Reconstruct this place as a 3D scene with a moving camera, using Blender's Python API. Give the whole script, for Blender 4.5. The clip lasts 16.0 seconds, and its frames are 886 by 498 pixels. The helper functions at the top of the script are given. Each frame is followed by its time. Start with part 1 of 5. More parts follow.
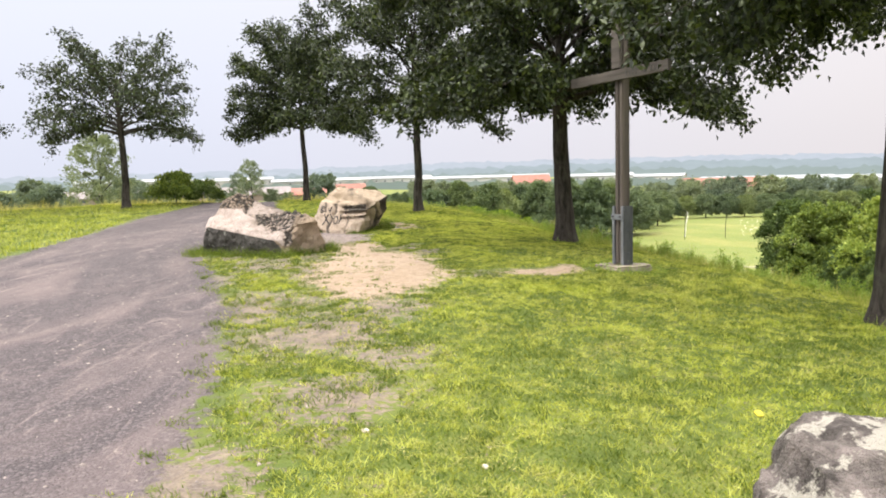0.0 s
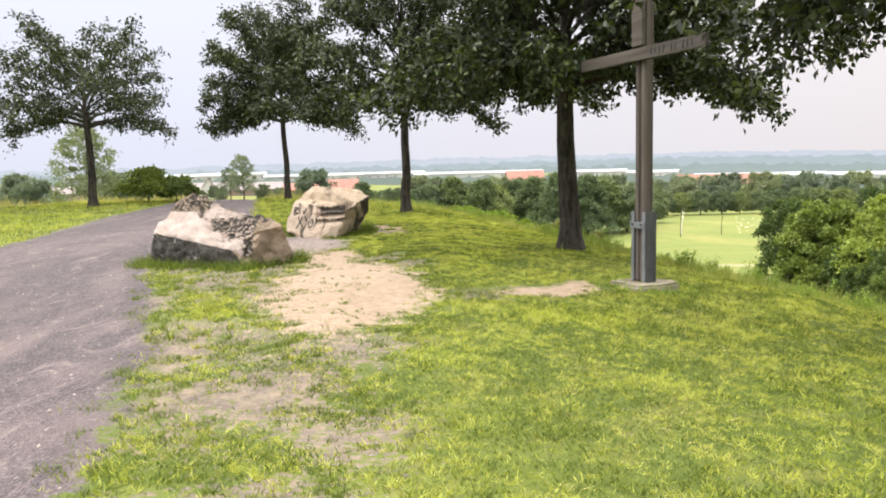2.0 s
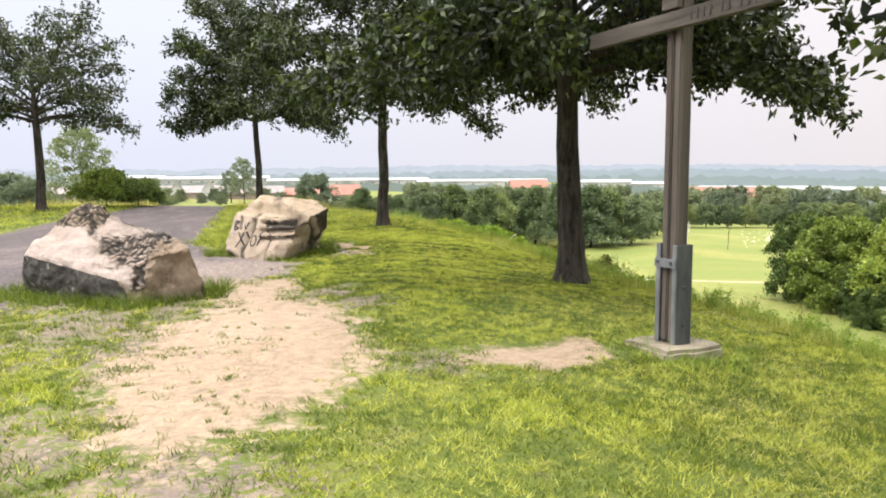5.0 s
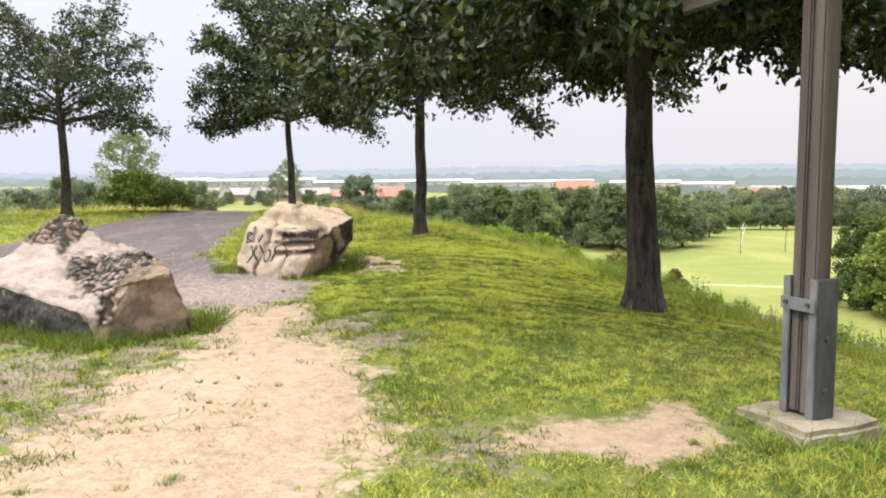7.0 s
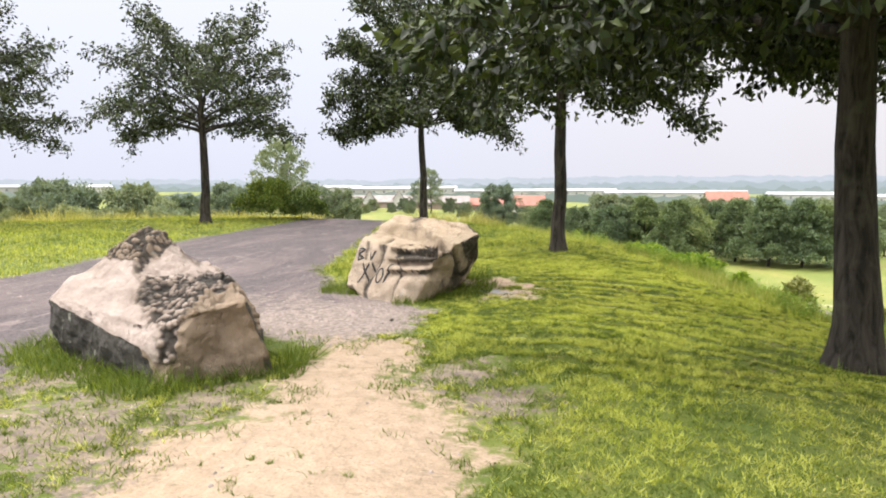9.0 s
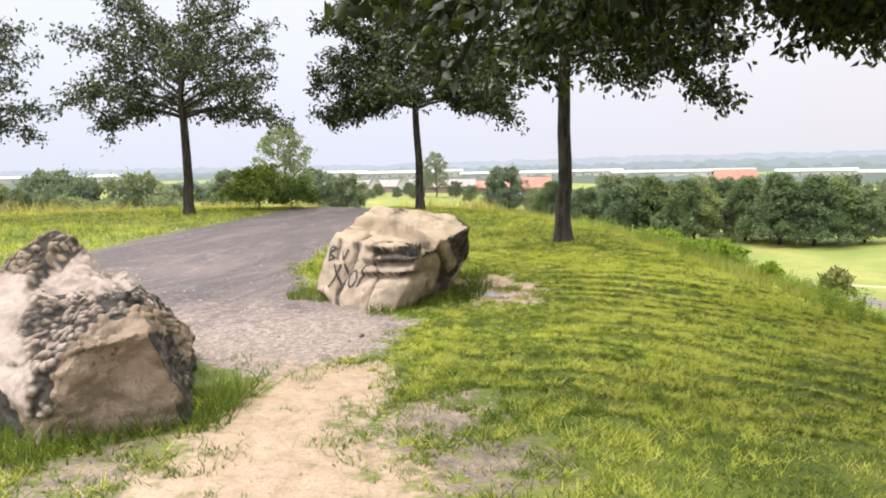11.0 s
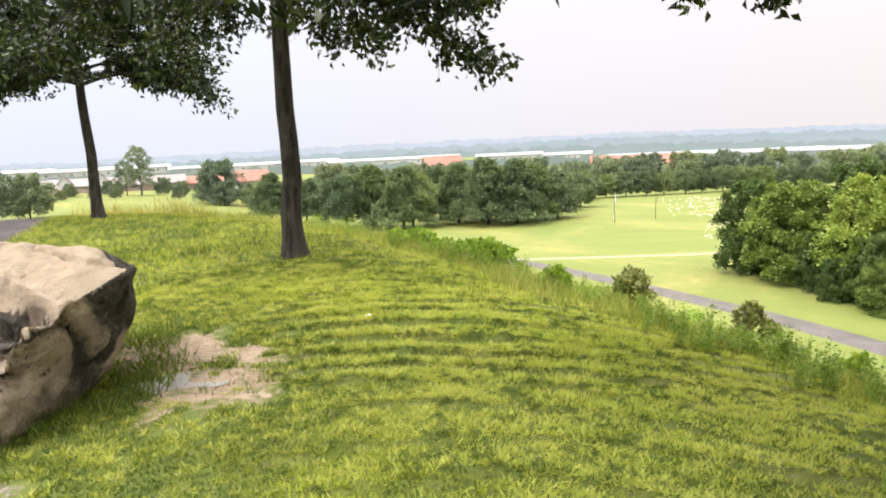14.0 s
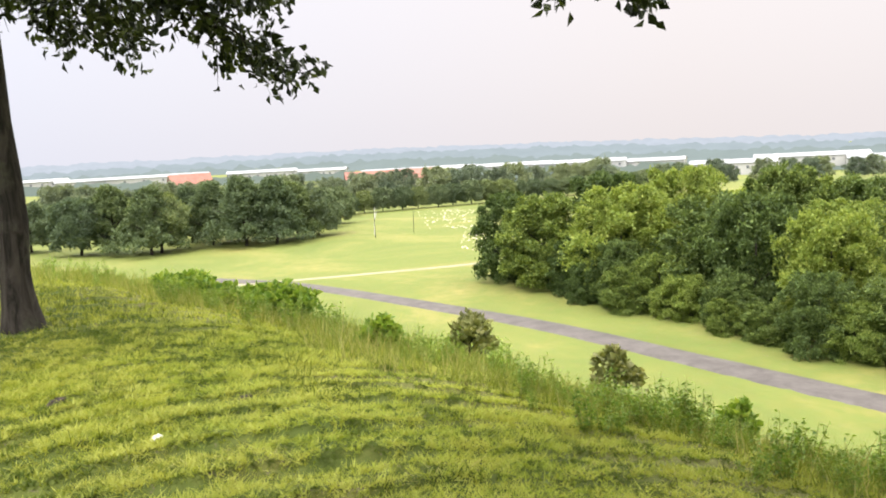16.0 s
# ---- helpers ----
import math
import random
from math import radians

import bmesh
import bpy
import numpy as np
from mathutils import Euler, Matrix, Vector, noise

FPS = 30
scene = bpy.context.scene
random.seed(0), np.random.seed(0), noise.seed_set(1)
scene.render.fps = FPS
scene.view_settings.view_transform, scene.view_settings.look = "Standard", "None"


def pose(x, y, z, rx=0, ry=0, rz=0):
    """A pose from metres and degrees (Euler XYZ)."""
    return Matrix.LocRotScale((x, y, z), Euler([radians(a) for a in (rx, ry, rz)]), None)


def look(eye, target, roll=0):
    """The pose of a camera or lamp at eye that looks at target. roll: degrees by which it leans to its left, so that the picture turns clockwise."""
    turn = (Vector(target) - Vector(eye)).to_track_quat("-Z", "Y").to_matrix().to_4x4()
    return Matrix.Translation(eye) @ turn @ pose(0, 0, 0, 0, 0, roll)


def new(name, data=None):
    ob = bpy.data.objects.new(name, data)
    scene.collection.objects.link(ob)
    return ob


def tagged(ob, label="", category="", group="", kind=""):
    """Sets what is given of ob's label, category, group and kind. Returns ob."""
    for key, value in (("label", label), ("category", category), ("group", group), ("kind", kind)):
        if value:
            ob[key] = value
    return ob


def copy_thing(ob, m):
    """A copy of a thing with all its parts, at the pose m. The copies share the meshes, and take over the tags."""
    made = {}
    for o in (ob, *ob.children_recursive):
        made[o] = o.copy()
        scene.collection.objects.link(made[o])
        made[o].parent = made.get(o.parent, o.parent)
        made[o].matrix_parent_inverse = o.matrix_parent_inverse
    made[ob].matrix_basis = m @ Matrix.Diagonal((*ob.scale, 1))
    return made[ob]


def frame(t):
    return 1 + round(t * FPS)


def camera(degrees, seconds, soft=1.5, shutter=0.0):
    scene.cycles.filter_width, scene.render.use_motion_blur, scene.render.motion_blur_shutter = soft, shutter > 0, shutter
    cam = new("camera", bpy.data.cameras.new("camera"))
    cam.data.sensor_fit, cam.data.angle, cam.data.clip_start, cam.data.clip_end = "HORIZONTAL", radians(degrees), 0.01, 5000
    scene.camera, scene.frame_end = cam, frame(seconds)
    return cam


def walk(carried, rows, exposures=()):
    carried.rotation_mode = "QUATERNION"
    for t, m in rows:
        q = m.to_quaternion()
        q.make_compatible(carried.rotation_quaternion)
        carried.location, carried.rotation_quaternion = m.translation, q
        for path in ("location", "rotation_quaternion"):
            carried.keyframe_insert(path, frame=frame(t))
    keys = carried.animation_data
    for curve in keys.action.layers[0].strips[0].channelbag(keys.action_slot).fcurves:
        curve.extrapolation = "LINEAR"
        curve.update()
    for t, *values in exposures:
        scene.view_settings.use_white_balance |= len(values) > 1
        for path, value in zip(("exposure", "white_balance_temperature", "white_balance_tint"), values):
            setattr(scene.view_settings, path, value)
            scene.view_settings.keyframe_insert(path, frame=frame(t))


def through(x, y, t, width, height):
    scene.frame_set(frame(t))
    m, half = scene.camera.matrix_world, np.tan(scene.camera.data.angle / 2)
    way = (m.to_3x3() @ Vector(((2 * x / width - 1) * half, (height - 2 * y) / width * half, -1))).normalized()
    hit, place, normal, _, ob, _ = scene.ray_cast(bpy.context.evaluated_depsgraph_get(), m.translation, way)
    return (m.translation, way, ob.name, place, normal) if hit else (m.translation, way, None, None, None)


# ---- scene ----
cam = camera(63.0, 16.0, 1.9)
METRES, EYE, TILT, LEAN, TURN = 12.8, 1.5, 0.0, 0.0, 0.0
ROWS = [
    (0.0, 0.0, 0.0, 0.0, -0.18, -6.2, 1.69),
    (0.5, 0.0004, 0.029, 0.0009, -0.15, -6.95, 1.95),
    (1.0, 0.0048, 0.0614, -0.0014, -0.13, -6.18, 2.16),
    (1.5, 0.0058, 0.0957, -0.0012, -0.37, -6.58, 1.99),
    (2.0, 0.0071, 0.1281, 0.002, -0.68, -6.56, 1.5),
    (2.5, 0.0183, 0.1635, 0.0023, -0.8, -6.14, 1.01),
    (3.0, 0.0259, 0.1931, 0.0029, -1.89, -6.43, 0.56),
    (3.5, 0.0278, 0.2231, 0.0049, -1.95, -6.03, 0.53),
    (4.0, 0.0334, 0.2527, 0.0034, -1.62, -5.97, 0.52),
    (6.5, 0.0491, 0.4077, 0.0021, 2.2, -6.03, 0.45),
    (7.0, 0.0456, 0.4373, 0.0046, 3.19, -5.87, 0.65),
    (7.5, 0.047, 0.47, 0.0032, 4.66, -5.6, 0.71),
    (8.0, 0.0463, 0.4947, 0.0047, 7.35, -5.26, 0.74),
    (8.5, 0.0392, 0.5237, 0.0057, 10.53, -4.92, 0.52),
    (9.0, 0.0385, 0.5458, 0.0053, 14.24, -5.09, 0.16),
    (11.5, 0.0266, 0.6719, 0.0069, 14.47, -6.71, 1.48),
    (12.0, 0.0162, 0.7082, 0.0069, 9.9, -7.07, 2.11),
    (12.5, 0.0133, 0.7481, 0.0035, 5.21, -7.71, 2.45),
    (13.0, 0.0139, 0.7841, 0.006, 0.83, -8.2, 2.59),
    (13.5, 0.0074, 0.8253, 0.006, -2.99, -8.6, 2.68),
    (14.0, 0.0042, 0.8662, 0.0043, -7.36, -7.91, 2.86),
    (14.5, 0.0018, 0.9106, 0.0076, -12.56, -8.32, 3.02),
    (15.0, -0.0029, 0.9502, 0.0099, -18.42, -8.2, 3.28),
    (15.5, -0.0029, 0.9763, 0.0109, -23.13, -7.93, 3.49),
    (16.0, -0.0061, 0.9886, 0.0127, -26.59, -7.68, 3.25),
]
walk(cam, [(t, pose(0, 0, EYE, TILT, LEAN, TURN) @ pose(METRES * x, METRES * y, METRES * z, 90 + pitch, roll, yaw)) for t, x, y, z, yaw, pitch, roll in ROWS],
     [(0.0, 0.62), (3.0, 0.67), (10.0, 0.67), (11.5, 0.70), (13.0, 0.73), (14.5, 0.77), (15.2, 0.73), (16.0, 0.67)])
SUN_AZ, SUN_EL = -115.0, 56.0      # degrees from +y towards +x, and above the horizon
# ---- world and sun ----
world = bpy.data.worlds.new("hazy_sky")
scene.world = world
world.use_nodes = True
wn, wl = world.node_tree.nodes, world.node_tree.links
wn.clear()
w_out = wn.new("ShaderNodeOutputWorld")
w_bg = wn.new("ShaderNodeBackground")
w_sky = wn.new("ShaderNodeTexSky")
w_sky.sky_type, w_sky.sun_disc = "NISHITA", False
w_sky.sun_elevation, w_sky.sun_rotation = radians(SUN_EL), radians(SUN_AZ)
w_sky.air_density, w_sky.dust_density = 1.0, 6.0
w_co = wn.new("ShaderNodeTexCoord")
w_sep = wn.new("ShaderNodeSeparateXYZ")
wl.new(w_co.outputs["Generated"], w_sep.inputs[0])
# the haze of the low sky: lavender to one side, cream to the other
w_side = wn.new("ShaderNodeMapRange")
w_side.inputs[1].default_value, w_side.inputs[2].default_value = -0.35, 0.7
wl.new(w_sep.outputs["X"], w_side.inputs[0])
w_low = wn.new("ShaderNodeMix")
w_low.data_type = "RGBA"
w_low.inputs[6].default_value, w_low.inputs[7].default_value = (0.535, 0.555, 0.65, 1), (0.59, 0.545, 0.545, 1)
wl.new(w_side.outputs[0], w_low.inputs[0])
# the cloud deck: three times as bright overhead as at the horizon
w_ramp = wn.new("ShaderNodeValToRGB")
w_ramp.color_ramp.elements[0].position, w_ramp.color_ramp.elements[0].color = 0.0, (0, 0, 0, 1)
w_ramp.color_ramp.elements[1].position, w_ramp.color_ramp.elements[1].color = 0.27, (0.03, 0.03, 0.03, 1)
w_mid = w_ramp.color_ramp.elements.new(0.5)
w_mid.color = (0.6, 0.6, 0.6, 1)
w_top = w_ramp.color_ramp.elements.new(0.95)
w_top.color = (1, 1, 1, 1)
wl.new(w_sep.outputs["Z"], w_ramp.inputs[0])
w_deck = wn.new("ShaderNodeMix")
w_deck.data_type, w_deck.clamp_factor = "RGBA", True
w_deck.inputs[7].default_value = (3.55, 3.4, 3.28, 1)
wl.new(w_ramp.outputs[0], w_deck.inputs[0])
wl.new(w_low.outputs[2], w_deck.inputs[6])
w_dim = wn.new("ShaderNodeMix")
w_dim.data_type, w_dim.blend_type = "RGBA", "MULTIPLY"
w_dim.inputs[0].default_value = 1.0
w_dim.inputs[7].default_value = (0.1, 0.1, 0.1, 1)
wl.new(w_sky.outputs[0], w_dim.inputs[6])
w_mix = wn.new("ShaderNodeMix")
w_mix.data_type = "RGBA"
w_mix.inputs[0].default_value = 0.93
wl.new(w_dim.outputs[2], w_mix.inputs[6])
wl.new(w_deck.outputs[2], w_mix.inputs[7])
wl.new(w_mix.outputs[2], w_bg.inputs[0])
w_bg.inputs[1].default_value = 1.0
wl.new(w_bg.outputs[0], w_out.inputs[0])

sun = new("sun", bpy.data.lights.new("sun", "SUN"))
sun.data.energy, sun.data.angle, sun.data.color = 2.2, radians(22), (1.0, 0.95, 0.88)
sun_from = Vector((math.sin(radians(SUN_AZ)) * math.cos(radians(SUN_EL)), math.cos(radians(SUN_AZ)) * math.cos(radians(SUN_EL)), math.sin(radians(SUN_EL))))
sun.matrix_world = look(sun_from * 60, (0, 0, 0))


# ---- materials ----
class Nodes:
    """Shortcuts for building a node material."""

    def __init__(self, name):
        self.mat = bpy.data.materials.new(name)
        self.mat.use_nodes = True
        self.tree = self.mat.node_tree
        self.bsdf = self.tree.nodes["Principled BSDF"]
        self.out = self.tree.nodes["Material Output"]
        self.co = self.add("ShaderNodeTexCoord").outputs["Object"]

    def add(self, kind):
        return self.tree.nodes.new(kind)

    def link(self, a, b):
        self.tree.links.new(a, b)

    def noise(self, scale, detail=4.0, rough=0.55, stretch=(1, 1, 1), warp=0.0):
        m = self.add("ShaderNodeMapping")
        m.inputs["Scale"].default_value = stretch
        self.link(self.co, m.inputs[0])
        n = self.add("ShaderNodeTexNoise")
        n.inputs["Scale"].default_value, n.inputs["Detail"].default_value = scale, detail
        n.inputs["Roughness"].default_value, n.inputs["Distortion"].default_value = rough, warp
        self.link(m.outputs[0], n.inputs["Vector"])
        return n.outputs["Fac"]

    def voronoi(self, scale, feature="F1", out="Distance"):
        v = self.add("ShaderNodeTexVoronoi")
        v.feature = feature
        v.inputs["Scale"].default_value = scale
        self.link(self.co, v.inputs["Vector"])
        return v.outputs[out]

    def ramp(self, fac, stops):
        r = self.add("ShaderNodeValToRGB")
        el = r.color_ramp.elements
        while len(el) < len(stops):
            el.new(0.5)
        for e, (p, c) in zip(el, stops):
            e.position, e.color = p, (*c, 1)
        self.link(fac, r.inputs[0])
        return r.outputs[0]

    def span(self, value, a, b, c=0.0, d=1.0):
        n = self.add("ShaderNodeMapRange")
        for i, v in enumerate((a, b, c, d)):
            n.inputs[i + 1].default_value = v
        self.link(value, n.inputs[0])
        return n.outputs[0]

    def mix(self, fac, a, b, blend="MIX"):
        n = self.add("ShaderNodeMix")
        n.data_type, n.blend_type = "RGBA", blend
        for v, s in ((fac, 0), (a, 6), (b, 7)):
            if isinstance(v, (int, float)):
                n.inputs[s].default_value = v
            elif isinstance(v, tuple):
                n.inputs[s].default_value = (*v, 1)
            else:
                self.link(v, n.inputs[s])
        return n.outputs[2]

    def math(self, op, a, b):
        n = self.add("ShaderNodeMath")
        n.operation = op
        for i, v in enumerate((a, b)):
            if isinstance(v, (int, float)):
                n.inputs[i].default_value = v
            else:
                self.link(v, n.inputs[i])
        return n.outputs[0]

    def attr(self, name):
        a = self.add("ShaderNodeAttribute")
        a.attribute_name = name
        return a.outputs["Fac"]

    def island(self):
        return self.add("ShaderNodeNewGeometry").outputs["Random Per Island"]

    def bump(self, height, strength, distance):
        b = self.add("ShaderNodeBump")
        b.inputs["Strength"].default_value, b.inputs["Distance"].default_value = strength, distance
        self.link(height, b.inputs["Height"])
        self.link(b.outputs[0], self.bsdf.inputs["Normal"])

    def done(self, colour, rough=0.8, metal=0.0, spec=0.4):
        if isinstance(colour, tuple):
            self.bsdf.inputs["Base Color"].default_value = (*colour, 1)
        else:
            self.link(colour, self.bsdf.inputs["Base Color"])
        if isinstance(rough, (int, float)):
            self.bsdf.inputs["Roughness"].default_value = rough
        else:
            self.link(rough, self.bsdf.inputs["Roughness"])
        self.bsdf.inputs["Metallic"].default_value = metal
        self.bsdf.inputs["Specular IOR Level"].default_value = spec
        return self.mat

    def leafy(self, colour, through=0.35, rough=0.55, spec=0.3):
        """A thin leaf: a part of the light goes through it."""
        self.done(colour, rough, 0.0, spec)
        t = self.add("ShaderNodeBsdfTranslucent")
        warm = self.mix(1.0, colour, (1.25, 1.2, 0.5), "MULTIPLY")
        self.link(warm, t.inputs[0])
        m = self.add("ShaderNodeMixShader")
        m.inputs[0].default_value = through
        self.link(self.bsdf.outputs[0], m.inputs[1])
        self.link(t.outputs[0], m.inputs[2])
        self.link(m.outputs[0], self.out.inputs[0])
        return self.mat


def leaf_material(name, dark, mid, light, through=0.35, rough=0.5, spec=0.35, vary=0.0):
    n = Nodes(name)
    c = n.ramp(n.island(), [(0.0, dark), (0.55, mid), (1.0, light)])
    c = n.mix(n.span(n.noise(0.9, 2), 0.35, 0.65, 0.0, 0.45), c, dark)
    own = n.add("ShaderNodeObjectInfo").outputs["Random"]
    c = n.mix(vary, c, n.mix(1.0, c, n.ramp(own, [(0.0, (0.55, 0.62, 0.66)), (0.5, (1.0, 1.0, 1.0)), (1.0, (1.45, 1.35, 0.9))]), "MULTIPLY"))
    return n.leafy(c, through, rough, spec)


def ground_material():
    n = Nodes("hilltop_ground")
    big, mid, fine = n.noise(0.35, 3), n.noise(2.2, 5), n.noise(28.0, 4)
    grit = n.noise(9.0, 6, 0.7)
    grass = n.ramp(mid, [(0.30, (0.045, 0.07, 0.013)), (0.5, (0.085, 0.108, 0.02)), (0.7, (0.16, 0.155, 0.042))])
    grass = n.mix(n.span(big, 0.4, 0.62, 0, 0.5), grass, (0.15, 0.165, 0.032))
    grass = n.mix(n.span(fine, 0.35, 0.7, 0.0, 0.6), grass, (0.07, 0.10, 0.016))
    meadow = n.ramp(n.noise(0.06, 6, 0.7, (1, 0.6, 1), 0.8), [(0.36, (0.105, 0.128, 0.027)), (0.52, (0.15, 0.162, 0.038)), (0.64, (0.225, 0.20, 0.062))])
    meadow = n.mix(n.span(n.noise(0.9, 7, 0.7), 0.36, 0.66, 0, 0.65), meadow, (0.10, 0.145, 0.03))
    # riser shade of the terraces, mixed into the turf colour
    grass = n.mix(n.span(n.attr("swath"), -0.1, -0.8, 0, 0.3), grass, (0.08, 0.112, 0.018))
    turf = n.mix(n.attr("meadow"), grass, meadow)
    dry = n.ramp(fine, [(0.3, (0.16, 0.17, 0.05)), (0.7, (0.30, 0.29, 0.11))])
    turf = n.mix(n.math("MULTIPLY", n.attr("tall"), 0.7), turf, dry)
    # gravel: dark violet-grey grit with paler, pinkish wheel streaks
    pebble = n.voronoi(62.0, "F1", "Color")
    peb = n.add("ShaderNodeSeparateColor")
    n.link(pebble, peb.inputs[0])
    gravel = n.ramp(peb.outputs[0], [(0.0, (0.052, 0.044, 0.047)), (0.7, (0.076, 0.064, 0.068)), (1.0, (0.125, 0.108, 0.108))])
    streak = n.noise(0.75, 5, 0.62, (1.0, 0.33, 1), 1.2)
    gravel = n.mix(n.span(streak, 0.47, 0.68, 0, 0.6), gravel, (0.185, 0.145, 0.14))
    wheel = n.noise(3.4, 6, 0.7, (1.0, 0.3, 1), 1.8)
    gravel = n.mix(n.span(wheel, 0.55, 0.66, 0, 0.55), gravel, (0.22, 0.175, 0.168))
    gravel = n.mix(n.span(grit, 0.52, 0.75, 0, 0.5), gravel, (0.048, 0.042, 0.045))
    ragged_in = n.math("SUBTRACT", n.math("ADD", mid, grit), 1.0)
    chip = n.add("ShaderNodeSeparateColor")
    n.link(n.voronoi(34.0, "F1", "Color"), chip.inputs[0])
    flake = n.ramp(chip.outputs[1], [(0.05, (0.145, 0.12, 0.108)), (0.5, (0.20, 0.162, 0.143)), (0.95, (0.28, 0.232, 0.205))])
    gravel = n.mix(n.span(n.math("ADD", n.attr("scree"), n.math("MULTIPLY", ragged_in, 1.3)), 0.2, 0.75, 0, 0.9), gravel, flake)
    sand = n.ramp(grit, [(0.3, (0.18, 0.132, 0.09)), (0.55, (0.275, 0.209, 0.147)), (0.75, (0.33, 0.26, 0.19))])
    sand = n.mix(n.span(n.noise(60.0, 2), 0.58, 0.72, 0, 0.6), sand, (0.13, 0.10, 0.075))
    sand = n.mix(n.span(n.noise(7.5, 3, 0.6, (1, 1.6, 1), 0.8), 0.60, 0.70, 0, 0.6), sand, (0.14, 0.108, 0.08))
    sand = n.mix(n.span(big, 0.45, 0.62, 0, 0.4), sand, (0.33, 0.26, 0.195))
    sand = n.mix(n.span(n.noise(21.0, 4, 0.65, (1, 1.8, 1), 0.6), 0.60, 0.68, 0, 0.65), sand, (0.10, 0.085, 0.05))
    ragged = n.math("ADD", n.math("MULTIPLY", n.math("SUBTRACT", mid, 0.5), 1.1), n.math("MULTIPLY", n.math("SUBTRACT", grit, 0.5), 1.5))
    ragged_worn = n.math("ADD", n.math("MULTIPLY", n.math("SUBTRACT", n.noise(15.0, 5, 0.7, (1, 1.4, 1)), 0.5), 3.4), n.math("MULTIPLY", n.math("SUBTRACT", mid, 0.5), 1.2))
    m_gravel = n.span(n.math("ADD", n.attr("gravel"), n.math("MULTIPLY", ragged, 0.75)), 0.44, 0.58)
    m_sand = n.span(n.math("ADD", n.attr("sand"), ragged), 0.38, 0.66)
    m_worn = n.span(n.math("ADD", n.attr("worn"), ragged_worn), 0.42, 0.66)
    worn = n.mix(n.span(grit, 0.35, 0.65, 0.25, 0.75), gravel, n.mix(0.35, sand, (0.13, 0.115, 0.07)))
    c = n.mix(m_worn, turf, worn)
    c = n.mix(m_gravel, c, gravel)
    c = n.mix(m_sand, c, sand)
    stone = n.span(n.voronoi(62.0), 0.0, 0.55, 1.0, 0.0)
    pits = n.math("ADD", n.math("MULTIPLY", n.math("MULTIPLY", stone, m_gravel), 0.5), n.math("MULTIPLY", n.noise(6.0, 4, 0.6), 1.2))
    n.bump(n.math("ADD", pits, fine), 0.9, 0.02)
    return n.done(c, 0.9, 0.0, 0.25)


def rock_material(name, tan, pale, crust_shade, lichen, spread=0.66):
    n = Nodes(name)
    body = n.ramp(n.noise(3.2, 6, 0.6, (1, 1, 1.6), 0.6), [(0.3, tan), (0.52, pale), (0.75, tuple(v * 0.8 for v in tan))])
    body = n.mix(n.span(n.noise(14, 6, 0.7), 0.55, 0.72, 0, 0.55), body, tuple(v * 0.45 for v in tan))
    clean = n.ramp(n.noise(7.0, 5, 0.6), [(0.35, (0.38, 0.315, 0.28)), (0.6, (0.50, 0.42, 0.38))])
    body = n.mix(n.attr("clean"), body, clean)
    runs = n.noise(5.0, 6, 0.7, (1.0, 1.0, 0.22), 0.5)
    body = n.mix(n.span(runs, 0.54, 0.70, 0, 0.42), body, tuple(v * 0.38 for v in tan))
    body = n.mix(n.span(n.noise(1.6, 4, 0.6), 0.5, 0.68, 0, 0.35), body, tuple(v * 0.6 for v in pale))
    # one dark mask for real crust and for shade painted on the stone
    dirt_shade = n.math("ADD", n.attr("crust_shade"), n.math("MULTIPLY", n.math("SUBTRACT", n.noise(6.5, 7, 0.72), 0.5), 0.8))
    dark = n.ramp(n.noise(22, 5, 0.7), [(0.35, crust_shade), (0.65, tuple(v * 2.4 for v in crust_shade))])
    c = n.mix(n.span(dirt_shade, 0.36, 0.62), body, dark)
    spots = n.math("ADD", n.noise(9.0, 5, 0.65), n.math("MULTIPLY", n.attr("crust_shade"), 0.05))
    c = n.mix(n.span(spots, spread, spread + 0.05, 0, 0.8), c, lichen)
    # rounded ripple pebbles with dirt between
    cell = n.attr("cell")
    joint = n.math("MULTIPLY", n.span(cell, 0.34, 0.55), n.attr("pebble"))
    c = n.mix(n.math("MULTIPLY", joint, 0.9), c, tuple(v * 0.7 for v in crust_shade))
    dome = n.math("MULTIPLY", n.math("MULTIPLY", n.span(cell, 0.05, 0.7, 1.0, 0.0), n.attr("pebble")), 2.6)
    n.bump(n.math("ADD", dome, n.math("ADD", n.math("MULTIPLY", n.noise(8.0, 6, 0.7), 3.0), n.math("ADD", n.noise(30, 8, 0.7), n.noise(120, 3, 0.6)))), 0.9, 0.026)
    return n.done(c, 0.92, 0.0, 0.25)


def bark_material(name, dark, light):
    n = Nodes(name)
    ridges = n.noise(16.0, 6, 0.65, (1, 1, 0.18), 0.8)
    c = n.ramp(ridges, [(0.36, dark), (0.62, light)])
    c = n.mix(n.span(n.noise(4.0, 5), 0.55, 0.72, 0, 0.5), c, (0.10, 0.105, 0.07))
    n.bump(ridges, 1.0, 0.03)
    return n.done(c, 0.9, 0.0, 0.2)


def plain_material(name, a, b, scale=5.0, rough=0.8, metal=0.0, stretch=(1, 1, 1), relief=0.3, spec=0.4):
    n = Nodes(name)
    f = n.noise(scale, 6, 0.62, stretch, 0.4)
    n.bump(n.noise(scale * 6, 5, 0.6, stretch), relief, 0.01)
    return n.done(n.ramp(f, [(0.32, a), (0.68, b)]), rough, metal, spec)


